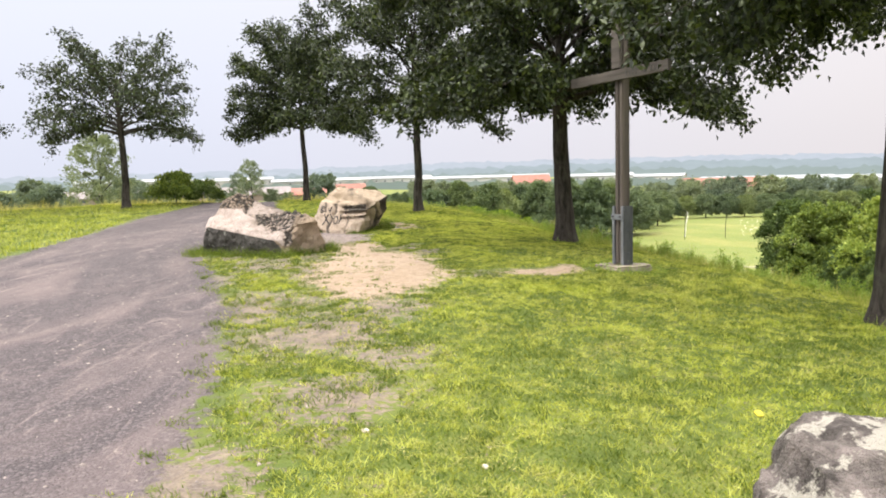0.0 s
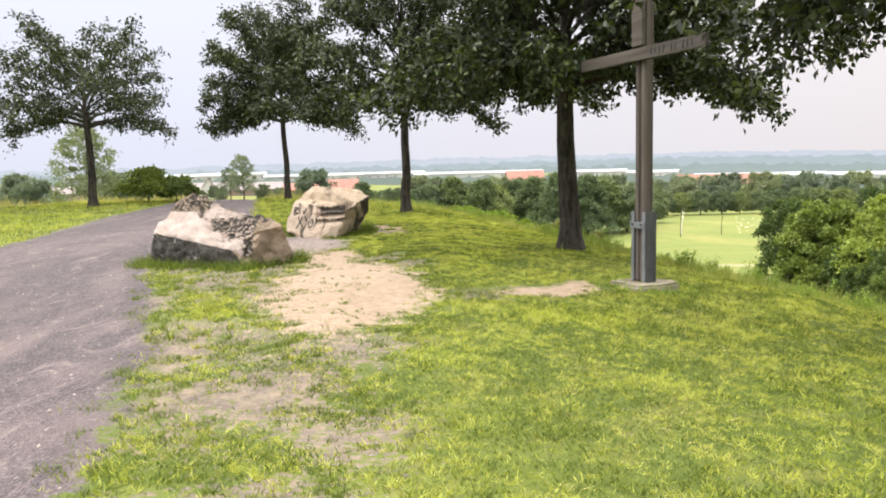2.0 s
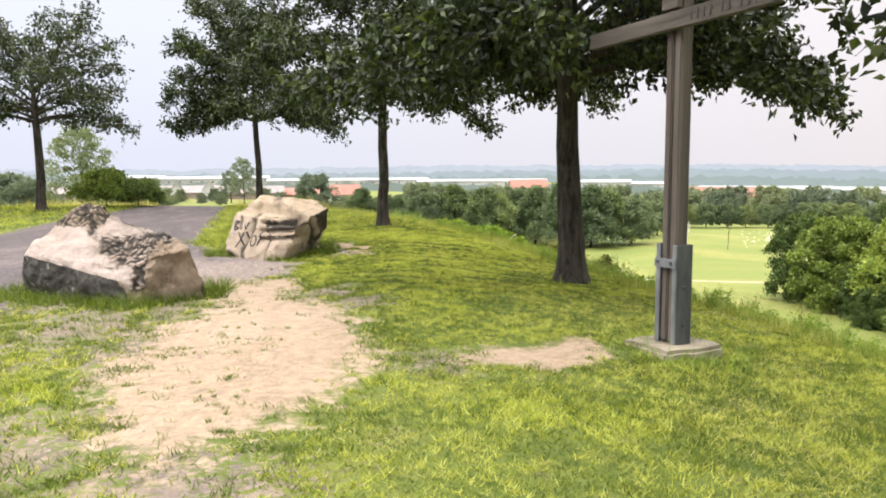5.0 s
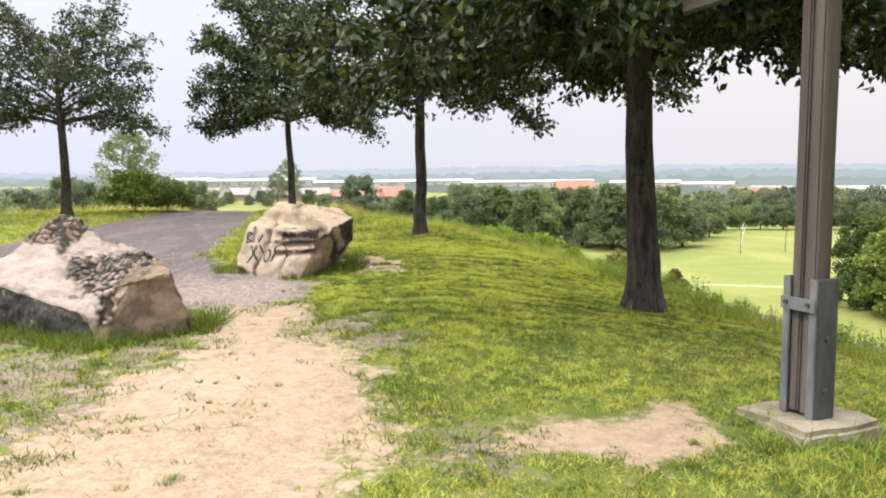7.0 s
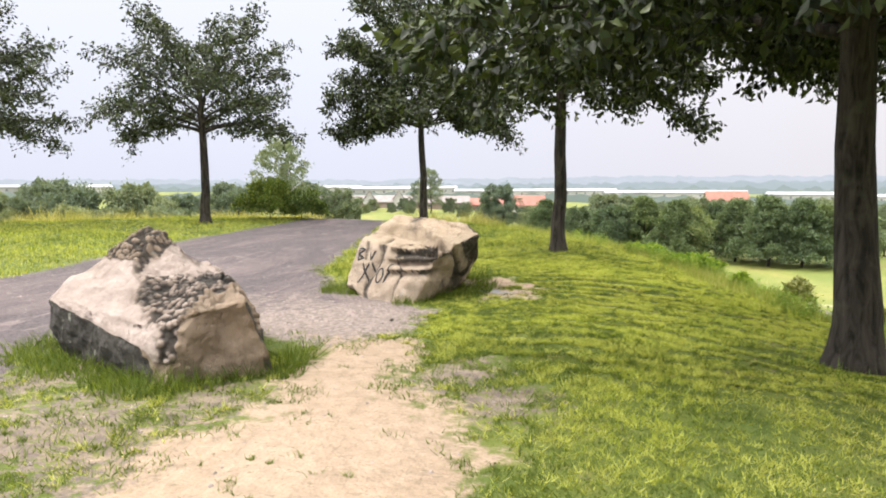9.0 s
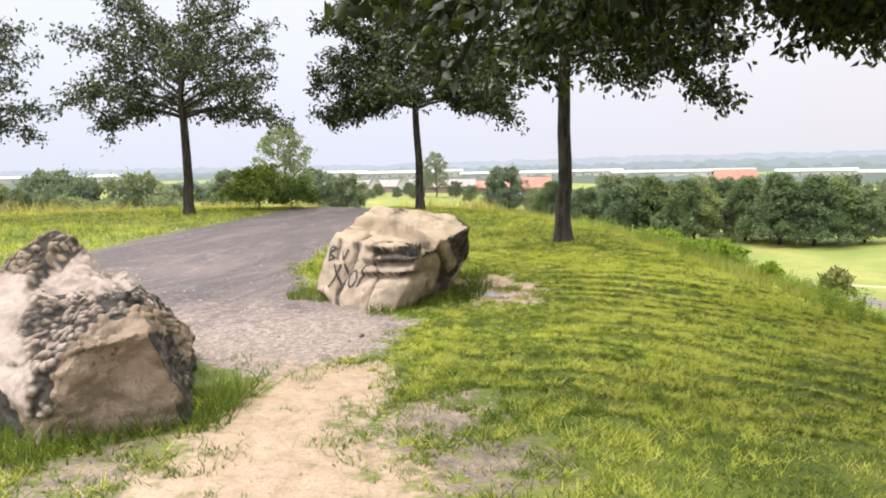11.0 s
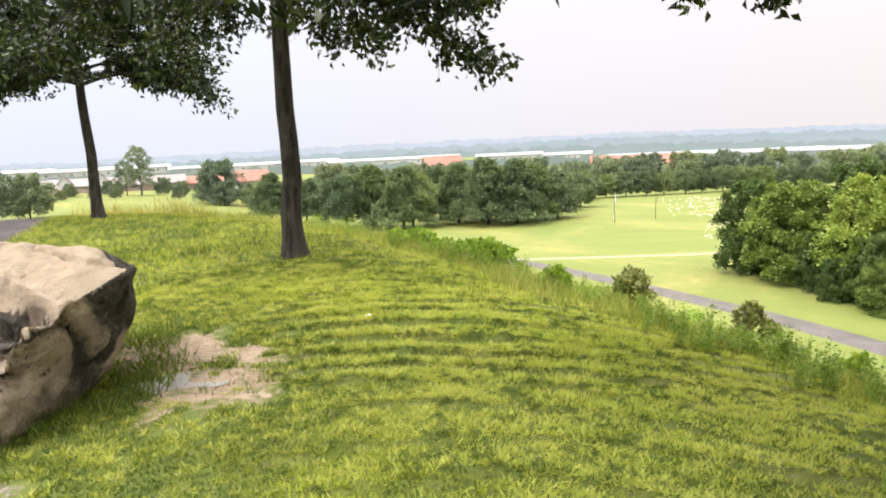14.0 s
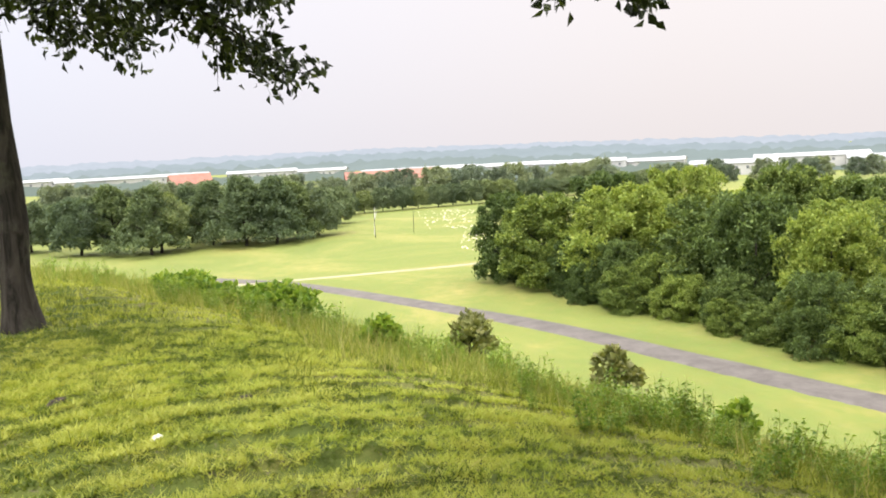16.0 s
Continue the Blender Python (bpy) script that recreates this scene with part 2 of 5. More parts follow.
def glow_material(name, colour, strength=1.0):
    """Far distance: a plain glowing backdrop with the haze put into its colour."""
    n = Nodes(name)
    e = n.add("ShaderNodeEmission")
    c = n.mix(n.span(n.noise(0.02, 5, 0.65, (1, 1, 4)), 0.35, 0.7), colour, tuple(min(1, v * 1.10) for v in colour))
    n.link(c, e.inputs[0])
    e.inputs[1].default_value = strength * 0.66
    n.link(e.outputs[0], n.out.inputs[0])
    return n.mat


M_GROUND = ground_material()


def blade_material():
    """Mown lawn: dark lush tufts, yellow-green patches, and dry bleached ones."""
    n = Nodes("mown_grass")
    c = n.ramp(n.island(), [(0.0, (0.075, 0.118, 0.016)), (0.5, (0.16, 0.205, 0.030)), (1.0, (0.33, 0.355, 0.085))])
    c = n.mix(n.span(n.noise(0.7, 4, 0.6), 0.48, 0.62, 0, 0.8), c, (0.335, 0.39, 0.05))
    c = n.mix(n.span(n.noise(0.42, 3, 0.5), 0.52, 0.64, 0, 0.7), c, (0.10, 0.15, 0.02))
    c = n.mix(n.span(n.noise(1.9, 5, 0.7), 0.60, 0.72, 0, 0.7), c, (0.46, 0.44, 0.12))
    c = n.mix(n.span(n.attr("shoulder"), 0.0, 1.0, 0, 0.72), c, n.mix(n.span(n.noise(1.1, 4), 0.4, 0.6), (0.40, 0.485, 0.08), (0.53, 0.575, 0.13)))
    # terrace shade and light put into the blades: dark risers, pale lips
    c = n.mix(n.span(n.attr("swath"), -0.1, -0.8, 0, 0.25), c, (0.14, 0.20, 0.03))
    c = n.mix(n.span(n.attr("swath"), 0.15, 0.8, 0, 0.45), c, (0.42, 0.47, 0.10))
    # shade in the gaps between tufts and light on their tops, painted on the blades
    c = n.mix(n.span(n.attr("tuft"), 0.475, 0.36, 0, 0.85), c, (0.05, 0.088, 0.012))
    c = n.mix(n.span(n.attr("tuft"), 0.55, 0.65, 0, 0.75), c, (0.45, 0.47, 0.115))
    return n.leafy(c, 0.4, 0.6, 0.25)


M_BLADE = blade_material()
M_TALL = leaf_material("long_grass", (0.17, 0.225, 0.04), (0.30, 0.33, 0.08), (0.50, 0.46, 0.20), 0.3, 0.7, 0.2)
M_WEED = leaf_material("weed_leaves", (0.10, 0.19, 0.03), (0.22, 0.34, 0.05), (0.40, 0.49, 0.11), 0.4)
M_SEEDHEAD = leaf_material("brown_green_seed_heads", (0.12, 0.14, 0.045), (0.23, 0.25, 0.085), (0.38, 0.38, 0.17), 0.3)
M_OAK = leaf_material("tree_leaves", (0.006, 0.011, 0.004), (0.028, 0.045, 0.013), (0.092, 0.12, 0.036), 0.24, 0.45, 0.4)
M_THICKET = leaf_material("thicket_leaves", (0.055, 0.088, 0.026), (0.11, 0.16, 0.044), (0.20, 0.26, 0.075), 0.26, 0.6, 0.25, 0.8)
M_THICKET_LIGHT = leaf_material("light_thicket_leaves", (0.12, 0.175, 0.034), (0.21, 0.275, 0.055), (0.34, 0.39, 0.10), 0.3, 0.6, 0.25, 0.5)
# haze is put into these leaf colours, most of all for the far wood
M_VALLEY = leaf_material("hazed_valley_leaves", (0.098, 0.135, 0.08), (0.142, 0.185, 0.105), (0.20, 0.245, 0.135), 0.25, 0.7, 0.2, 0.8)
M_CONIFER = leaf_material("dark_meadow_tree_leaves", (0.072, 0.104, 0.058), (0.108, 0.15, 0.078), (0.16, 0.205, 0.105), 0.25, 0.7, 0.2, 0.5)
M_FARWOOD = leaf_material("hazed_far_wood_leaves", (0.135, 0.17, 0.13), (0.17, 0.21, 0.15), (0.205, 0.245, 0.17), 0.25, 0.8, 0.15, 0.6)
M_BARK = bark_material("grey_brown_bark", (0.013, 0.011, 0.009), (0.058, 0.050, 0.042))
M_ROCK_A = rock_material("ripple_sandstone", (0.29, 0.21, 0.135), (0.35, 0.27, 0.195), (0.045, 0.042, 0.038), (0.33, 0.33, 0.29))
M_ROCK_B = rock_material("pale_sandstone", (0.42, 0.32, 0.205), (0.54, 0.43, 0.31), (0.048, 0.041, 0.034), (0.42, 0.40, 0.34))
M_ROCK_C = rock_material("lichen_stone", (0.24, 0.205, 0.19), (0.32, 0.28, 0.27), (0.05, 0.044, 0.04), (0.52, 0.49, 0.42), 0.545)
M_PAINT = plain_material("black_spray_paint", (0.02, 0.02, 0.02), (0.05, 0.045, 0.04), 30, 0.7)
M_HAY = leaf_material("dry_grass_clippings", (0.30, 0.29, 0.09), (0.46, 0.44, 0.15), (0.62, 0.56, 0.26), 0.3, 0.7, 0.2)
M_STRAW = leaf_material("trodden_straw", (0.09, 0.09, 0.04), (0.20, 0.19, 0.09), (0.38, 0.35, 0.19), 0.2, 0.8, 0.2)
M_LUSH = leaf_material("lush_grass_tufts", (0.052, 0.085, 0.014), (0.108, 0.152, 0.024), (0.20, 0.245, 0.045), 0.4, 0.6, 0.25)
M_BEAM = plain_material("weathered_oak_beam", (0.04, 0.032, 0.028), (0.125, 0.105, 0.09), 9, 0.85, 0, (1, 1, 0.05), 0.8)
# weathered wood, darkened further for the tree's shade on the bar
M_BAR = plain_material("weathered_cross_bar", (0.035, 0.03, 0.026), (0.10, 0.087, 0.075), 9, 0.85, 0, (0.08, 1, 1), 0.8)
M_STEEL = plain_material("galvanised_steel", (0.15, 0.16, 0.18), (0.30, 0.315, 0.34), 7, 0.55, 0.75, (1, 1, 0.4), 0.2)
M_STEEL_DARK = plain_material("dark_shaded_steel", (0.05, 0.055, 0.065), (0.11, 0.115, 0.13), 7, 0.55, 0.6, (1, 1, 0.4), 0.2)
M_CONCRETE = plain_material("stained_concrete", (0.12, 0.10, 0.072), (0.27, 0.235, 0.18), 6, 0.9, 0, (1, 1, 1), 0.7)
M_LOWER = plain_material("grey_tarred_track", (0.062, 0.055, 0.052), (0.11, 0.098, 0.092), 1.1, 0.85, 0, (1, 1, 1), 0.5)
M_PALE_TRACK = plain_material("pale_trodden_track", (0.19, 0.18, 0.105), (0.27, 0.25, 0.165), 0.8, 0.9)
M_PEBBLE = plain_material("loose_gravel_stone", (0.11, 0.093, 0.088), (0.33, 0.28, 0.255), 9, 0.85)
M_WHITE_STONE = plain_material("pale_limestone", (0.44, 0.39, 0.31), (0.60, 0.54, 0.45), 2, 0.85)
M_PAPER = plain_material("crumpled_paper", (0.72, 0.70, 0.66), (0.82, 0.80, 0.78), 20, 0.8)
M_YELLOW = plain_material("yellow_leaf", (0.60, 0.46, 0.03), (0.75, 0.62, 0.06), 30, 0.6)
M_DIRT = plain_material("dark_earth_clod", (0.03, 0.025, 0.02), (0.08, 0.06, 0.045), 20, 0.95)
M_BIRCH = plain_material("pale_birch_bark", (0.42, 0.42, 0.38), (0.68, 0.67, 0.62), 4, 0.8, 0, (1, 1, 0.5))
M_WALL_WHITE = plain_material("white_plaster", (0.50, 0.49, 0.48), (0.60, 0.59, 0.58), 0.4, 0.8)
M_WALL_GREY = plain_material("pale_sheet_metal", (0.27, 0.28, 0.29), (0.42, 0.42, 0.42), 0.05, 0.6)
M_WALL_BRICK = plain_material("dull_brick_wall", (0.21, 0.165, 0.15), (0.29, 0.23, 0.20), 0.5, 0.85)
M_ROOF_WHITE = plain_material("white_sheet_roof", (0.19, 0.205, 0.22), (0.31, 0.32, 0.33), 0.05, 0.6)
M_ROOF_GREY = plain_material("grey_slate_roof", (0.17, 0.15, 0.15), (0.25, 0.22, 0.215), 0.6, 0.8)
M_ROOF_RED = plain_material("orange_tile_roof", (0.23, 0.092, 0.07), (0.30, 0.14, 0.11), 0.6, 0.8)
M_GLASS = plain_material("dark_window_glass", (0.10, 0.11, 0.13), (0.17, 0.18, 0.20), 1.0, 0.15)
n = Nodes("still_water")
n.bump(n.noise(25, 2), 0.08, 0.01)
# pale base: the bed showing through, brightened to stand in for reflected sky
M_WATER = n.done((0.36, 0.34, 0.32), 0.02, 0.0, 1.0)


# ---- mesh helpers ----
def mesh_of(name, verts, faces, material, smooth=False):
    me = bpy.data.meshes.new(name)
    me.from_pydata([tuple(v) for v in verts], [], [tuple(f) for f in faces])
    me.materials.append(material)
    if smooth:
        me.shade_smooth()
    me.update()
    return me


def tri_mesh(name, verts, tris, material):
    """A mesh out of arrays: n x 3 places and m x 3 corners."""
    verts, tris = np.asarray(verts, np.float32), np.asarray(tris, np.int32)
    me = bpy.data.meshes.new(name)
    me.vertices.add(len(verts))
    me.vertices.foreach_set("co", verts.ravel())
    me.loops.add(tris.size)
    me.loops.foreach_set("vertex_index", tris.ravel())
    me.polygons.add(len(tris))
    me.polygons.foreach_set("loop_start", np.arange(0, tris.size, 3, dtype=np.int32))
    me.materials.append(material)
    me.update(calc_edges=True)
    return me


def put(name, me, parent=None, label="", m=None):
    ob = new(name, me)
    if parent is not None:
        ob.parent = parent
    if m is not None:
        ob.matrix_basis = m
    if label:
        tagged(ob, label)
    return ob


def part(name, bm, material, parent, label=""):
    me = bpy.data.meshes.new(name)
    bm.to_mesh(me)
    bm.free()
    me.materials.append(material)
    return put(name, me, parent, label)


def thing(name, m, label, category, group="", kind=""):
    ob = new(name)
    ob.empty_display_size = 0.2
    ob.matrix_basis = m
    return tagged(ob, label, category, group, kind)


def box(sx, sy, sz, centre=(0, 0, 0), bevel=0.0, turn=None):
    bm = bmesh.new()
    bmesh.ops.create_cube(bm, size=1.0)
    for v in bm.verts:
        v.co = Vector((v.co.x * sx, v.co.y * sy, v.co.z * sz))
    if bevel:
        bmesh.ops.bevel(bm, geom=bm.edges[:], offset=bevel, segments=2, affect="EDGES")
    if turn is not None:
        bmesh.ops.transform(bm, matrix=turn, verts=bm.verts)
    bmesh.ops.translate(bm, vec=centre, verts=bm.verts)
    return bm


def tube(points, radii, sides, verts, faces):
    """Adds a tapered tube along points to the lists verts and faces."""
    base = len(verts)
    pts = [Vector(p) for p in points]
    for i, p in enumerate(pts):
        d = (pts[min(i + 1, len(pts) - 1)] - pts[max(i - 1, 0)]).normalized()
        a = d.orthogonal().normalized() if abs(d.z) < 0.9 else (Vector((1, 0, 0)) - d * d.x).normalized()
        b = d.cross(a)
        for k in range(sides):
            w = 2 * math.pi * k / sides
            verts.append(p + (a * math.cos(w) + b * math.sin(w)) * radii[i])
    for i in range(len(pts) - 1):
        for k in range(sides):
            k2 = (k + 1) % sides
            faces.append((base + i * sides + k, base + i * sides + k2, base + (i + 1) * sides + k2, base + (i + 1) * sides + k))
    faces.append(tuple(base + (len(pts) - 1) * sides + k for k in range(sides)))


def smooth01(v):
    v = np.clip(v, 0, 1)
    return v * v * (3 - 2 * v)


def value_noise(x, y, scale, seed=0):
    """Smooth noise from 0 to 1 over arrays of places."""
    x, y = np.asarray(x, float) * scale, np.asarray(y, float) * scale
    xi, yi = np.floor(x), np.floor(y)
    fx, fy = smooth01(x - xi), smooth01(y - yi)

    def h(a, b):
        s = np.sin(a * 127.1 + b * 311.7 + seed * 74.7) * 43758.5453
        return s - np.floor(s)
    top = h(xi, yi) * (1 - fx) + h(xi + 1, yi) * fx
    low = h(xi, yi + 1) * (1 - fx) + h(xi + 1, yi + 1) * fx
    return top * (1 - fy) + low * fy


def outside(x, y, poly):
    """Signed distance to a closed outline: below zero inside."""
    x, y = np.asarray(x, float), np.asarray(y, float)
    d2 = np.full(x.shape, 1e18)
    inside = np.zeros(x.shape, bool)
    for (ax, ay), (bx, by) in zip(poly, poly[1:] + poly[:1]):
        ex, ey = bx - ax, by - ay
        k = np.clip(((x - ax) * ex + (y - ay) * ey) / (ex * ex + ey * ey), 0, 1)
        d2 = np.minimum(d2, (x - ax - k * ex) ** 2 + (y - ay - k * ey) ** 2)
        if ay != by:
            cross = (ay > y) != (by > y)
            inside ^= cross & (x < ex * (y - ay) / (by - ay) + ax)
    d = np.sqrt(d2)
    return np.where(inside, -d, d)


# ---- the lie of the land ----
RIM = [(5.4, -14), (5.5, 4), (5.1, 9), (3.75, 12.5), (2.6, 15.5), (1.55, 18.5), (0.4, 21.5), (-1.4, 24.6), (-3.5, 27), (-8, 28.2), (-13, 28), (-18, 24), (-20, 16), (-20, -14)]
GRAVEL = [(-1.3, -9), (-1.39, 3.45), (-1.36, 4.0), (-1.69, 5.4), (-2.1, 7.0), (-3.0, 9.5), (-3.9, 11.6), (-3.7, 12.7), (-2.4, 12.5), (-1.83, 12.2), (-1.3, 12.9),
          (-1.29, 13.9), (-1.9, 14.4), (-2.8, 15.0), (-3.48, 16.1), (-3.83, 17.2), (-5.9, 26.0), (-6.6, 31), (-9, 31), (-8.55, 25), (-8.4, 20.3), (-7.6, 15), (-7.3, 11.8), (-7.0, 6), (-6.6, -9)]
SAND = [(-1.95, 12.7), (-1.05, 12.75), (-0.95, 12.1), (-0.78, 11.35), (-0.2, 10.6), (0.05, 9.6), (0.1, 8.9), (-0.05, 8.2), (-0.45, 7.6), (-0.7, 7.1), (-1.2, 7.5), (-1.5, 8.2), (-1.75, 8.9), (-1.85, 10.2), (-1.65, 10.9), (-1.8, 11.4)]
CROSS_PATCH = [(0.5, 9.1), (0.88, 9.7), (1.4, 9.8), (1.8, 10.0), (1.95, 9.4), (1.45, 8.95), (1.0, 9.2)]
PUDDLE_PATCH = [(-1.67, 16.1), (-0.93, 16.2), (-0.4, 15.5), (-0.45, 14.7), (-0.9, 14.5), (-1.3, 15.4)]
WORN = [(-1.9, 7.2, 0.95), (-0.75, 4.3, 0.5), (-1.1, 6.0, 0.8), (-0.6, 6.9, 0.6), (-1.2, 3.2, 0.4), (0.55, 9.15, 0.35), (-0.2, 11.3, 0.35), (-1.6, 9.6, 0.9), (-2.6, 10.1, 0.75), (-3.3, 10.9, 0.5), (-2.9, 8.9, 0.6), (-1.9, 10.7, 0.45), (-0.4, 5.3, 0.4), (-1.0, 8.0, 0.6), (-0.6, 11.75, 0.45)]


def land(x, y):
    """The height of the ground."""
    x, y = np.asarray(x, float), np.asarray(y, float)
    d = outside(x, y, RIM)
    top = 0.02 * np.clip(y, -10, 30) - 0.06 * np.clip(x, 0, 6)
    q = np.clip(d + 1.5, 0, 3)
    hill = top - 0.075 * q * q - 0.45 * np.clip(d - 1.5, 0, None)
    right = smooth01((np.degrees(np.arctan2(x, np.abs(y) + 1)) + 18) / 22)
    valley = right * (-8.4 - 0.02 * np.clip(y - 27, 0, 170)) + (1 - right) * -7.0
    far = np.hypot(x, y)
    valley = valley - 0.035 * np.clip(far - 200, 0, 800) * smooth01((np.degrees(np.arctan2(x, np.abs(y) + 1)) - 12) / 26)
    valley = valley + 0.5 * (value_noise(x, y, 0.03, 5) - 0.5)
    return 0.5 * (hill + valley + np.sqrt((hill - valley) ** 2 + 1.0))


def swath(x, y):
    """The little terraces of the mown shoulder: their height, and a painted tone, -1 for riser shade to 1 for lit lips.
    """
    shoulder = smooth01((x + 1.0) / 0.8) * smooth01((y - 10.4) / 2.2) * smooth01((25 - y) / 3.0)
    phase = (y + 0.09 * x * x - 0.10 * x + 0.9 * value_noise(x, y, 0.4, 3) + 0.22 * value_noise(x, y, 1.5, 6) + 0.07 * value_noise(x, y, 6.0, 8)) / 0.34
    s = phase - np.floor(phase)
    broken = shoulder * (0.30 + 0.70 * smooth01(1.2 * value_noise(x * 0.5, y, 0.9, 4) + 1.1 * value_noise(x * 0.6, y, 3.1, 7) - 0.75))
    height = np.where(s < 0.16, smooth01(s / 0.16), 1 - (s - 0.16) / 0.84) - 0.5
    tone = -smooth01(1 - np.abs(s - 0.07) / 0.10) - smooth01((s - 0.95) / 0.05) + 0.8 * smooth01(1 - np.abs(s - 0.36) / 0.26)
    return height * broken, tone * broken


def relief(x, y):
    """Small unevenness: hummocks, wheel ruts, and the ripples that mowing has left on the shoulder of the hill."""
    near = smooth01((40 - np.hypot(x, y - 12)) / 10)
    z = 0.05 * (value_noise(x, y, 1.1, 1) - 0.5) + 0.025 * (value_noise(x, y, 4.0, 2) - 0.5)
    z = z + 0.058 * swath(x, y)[0]
    calm = 1 - 0.8 * masks(x, y)[0]
    return z * near * calm


def masks(x, y):
    """How far the ground is gravel, sand and worn turf: 0 to 1, with broad edges."""
    gravel = np.clip(0.5 - outside(x, y, GRAVEL) / 0.7, 0, 1)
    sand = np.clip(0.5 - outside(x, y, SAND) / 0.9, 0, 1)
    sand = np.maximum(sand, np.clip(0.5 - outside(x, y, CROSS_PATCH) / 0.5, 0, 1))
    mottled = 0.66 + 0.6 * value_noise(x, y, 2.6, 41) + 0.35 * (value_noise(x, y, 8.0, 42) - 0.5)
    sand = np.maximum(sand, np.clip(0.5 - outside(x, y, PUDDLE_PATCH) / 0.7, 0, 1) * np.clip(mottled, 0.3, 1))
    worn = np.zeros(np.shape(x))
    for wx, wy, r in WORN:
        worn = np.maximum(worn, np.clip(1.0 - np.hypot(x - wx, (y - wy) * 0.8) / (1.5 * r), 0, 1))
    return gravel, sand, worn


def on_ground(x, y, sink=0.0):
    return float(land(x, y) + relief(x, y)) - sink


# ---- ground ----
def steps(lo, hi, fine, far):
    """Even steps between lo and hi, growing ones beyond, to the horizon."""
    mid = list(np.arange(lo, hi + 1e-6, fine))
    out, s = [hi], fine
    while out[-1] < far:
        s = min(s * 1.09, max(0.9, out[-1] * 0.04) if out[-1] < 140 else out[-1] * 0.12)
        out.append(out[-1] + s)
    back, s = [lo], fine
    while back[-1] > -far:
        s = min(s * 1.09, max(0.9, abs(back[-1]) * 0.05))
        back.append(back[-1] - s)
    return np.array(back[:0:-1] + mid + out[1:])


def build_ground():
    gx, gy = steps(-10.5, 6.5, 0.1, 3200), steps(1.0, 28.5, 0.06, 3200)
    X, Y = np.meshgrid(gx, gy)
    x, y = X.ravel(), Y.ravel()
    z = land(x, y) + relief(x, y)
    nx, ny = len(gx), len(gy)
    i = np.arange(nx * ny).reshape(ny, nx)
    a, b, c, d = i[:-1, :-1].ravel(), i[:-1, 1:].ravel(), i[1:, 1:].ravel(), i[1:, :-1].ravel()
    me = tri_mesh("ground", np.stack([x, y, z], 1), np.concatenate([np.stack([a, b, c], 1), np.stack([a, c, d], 1)]), M_GROUND)
    me.shade_smooth()
    gravel, sand, worn = masks(x, y)
    rim = outside(x, y, RIM)
    tall = smooth01((rim + 0.9) / 0.6) * smooth01((3.5 - rim) / 2.0)
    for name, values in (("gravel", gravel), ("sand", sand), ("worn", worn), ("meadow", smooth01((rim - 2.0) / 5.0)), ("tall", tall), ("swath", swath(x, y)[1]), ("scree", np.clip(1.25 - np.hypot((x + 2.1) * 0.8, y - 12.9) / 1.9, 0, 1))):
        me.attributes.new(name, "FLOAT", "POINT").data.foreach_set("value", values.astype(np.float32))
    tagged(new("ground", me), "grassy hilltop with a grey gravel path and bare sandy patches", "ground", "", "structure")


build_ground()


def track(name, line, width, material, label):
    """A trodden or tarred track laid over the valley floor."""
    pts = []
    for (ax, ay), (bx, by) in zip(line, line[1:]):
        count = max(2, int(math.hypot(bx - ax, by - ay) / 0.8))
        pts += [(ax + (bx - ax) * k / count, ay + (by - ay) * k / count) for k in range(count)]
    pts = np.array(pts + [line[-1]])
    for _ in range(30):
        pts[1:-1] = (pts[:-2] + 2 * pts[1:-1] + pts[2:]) / 4
    side = np.gradient(pts, axis=0)
    side = np.stack([side[:, 1], -side[:, 0]], 1) / np.linalg.norm(side, axis=1)[:, None]
    across = np.linspace(-1, 1, 9)
    verts, faces = [], []
    for k, (p, s) in enumerate(zip(pts, side)):
        for j, w in enumerate(across):
            ragged = 1 + 0.12 * (value_noise(k * 0.8, j // 8, 0.9, 8) - 0.5) * (abs(w) == 1)
            q = p + s * w * width * 0.5 * float(ragged)
            edge = -0.04 if abs(w) == 1 else 0.05
            verts.append((q[0], q[1], float(land(q[0], q[1])) + edge))
        if k:
            for j in range(8):
                b = k * 9 + j
                faces.append((b - 9, b - 8, b + 1, b))
    tagged(new(name, mesh_of(name, verts, faces, material, True)), label, "path", "", "structure")


track("path_lower", [(29, 6), (26.6, 20), (25.6, 30), (23.8, 47), (20.0, 61), (15.4, 77), (9.5, 88)], 2.3, M_LOWER, "narrow grey tarred track along the foot of the hill")
track("path_field", [(-16, 88), (-2, 84.5), (14.8, 78.6), (34, 74), (60, 72)], 1.1, M_PALE_TRACK, "pale trodden footpath across the mown meadow")


# ---- foliage helpers ----
def leaves(rng, at, along, length, width, fold=0.35):
    """Leaf blades at the places at, pointing along the given ways: four corners and two triangles each, folded at the rib."""
    count = len(at)
    along = along / (np.linalg.norm(along, axis=1)[:, None] + 1e-9)
    other = rng.normal(size=(count, 3))
    side = np.cross(along, other)
    side /= np.linalg.norm(side, axis=1)[:, None] + 1e-9
    up = np.cross(side, along)
    L = (length * rng.uniform(0.7, 1.3, count))[:, None]
    W = (width * rng.uniform(0.7, 1.3, count))[:, None]
    mid = at + along * L * 0.45 + up * W * fold
    v = np.stack([at, mid - side * W * 0.5, at + along * L, mid + side * W * 0.5], 1).reshape(-1, 3)
    b = np.arange(count)[:, None] * 4
    t = np.concatenate([b + [0, 1, 2], b + [0, 2, 3]], 1).reshape(-1, 3)
    return v, t


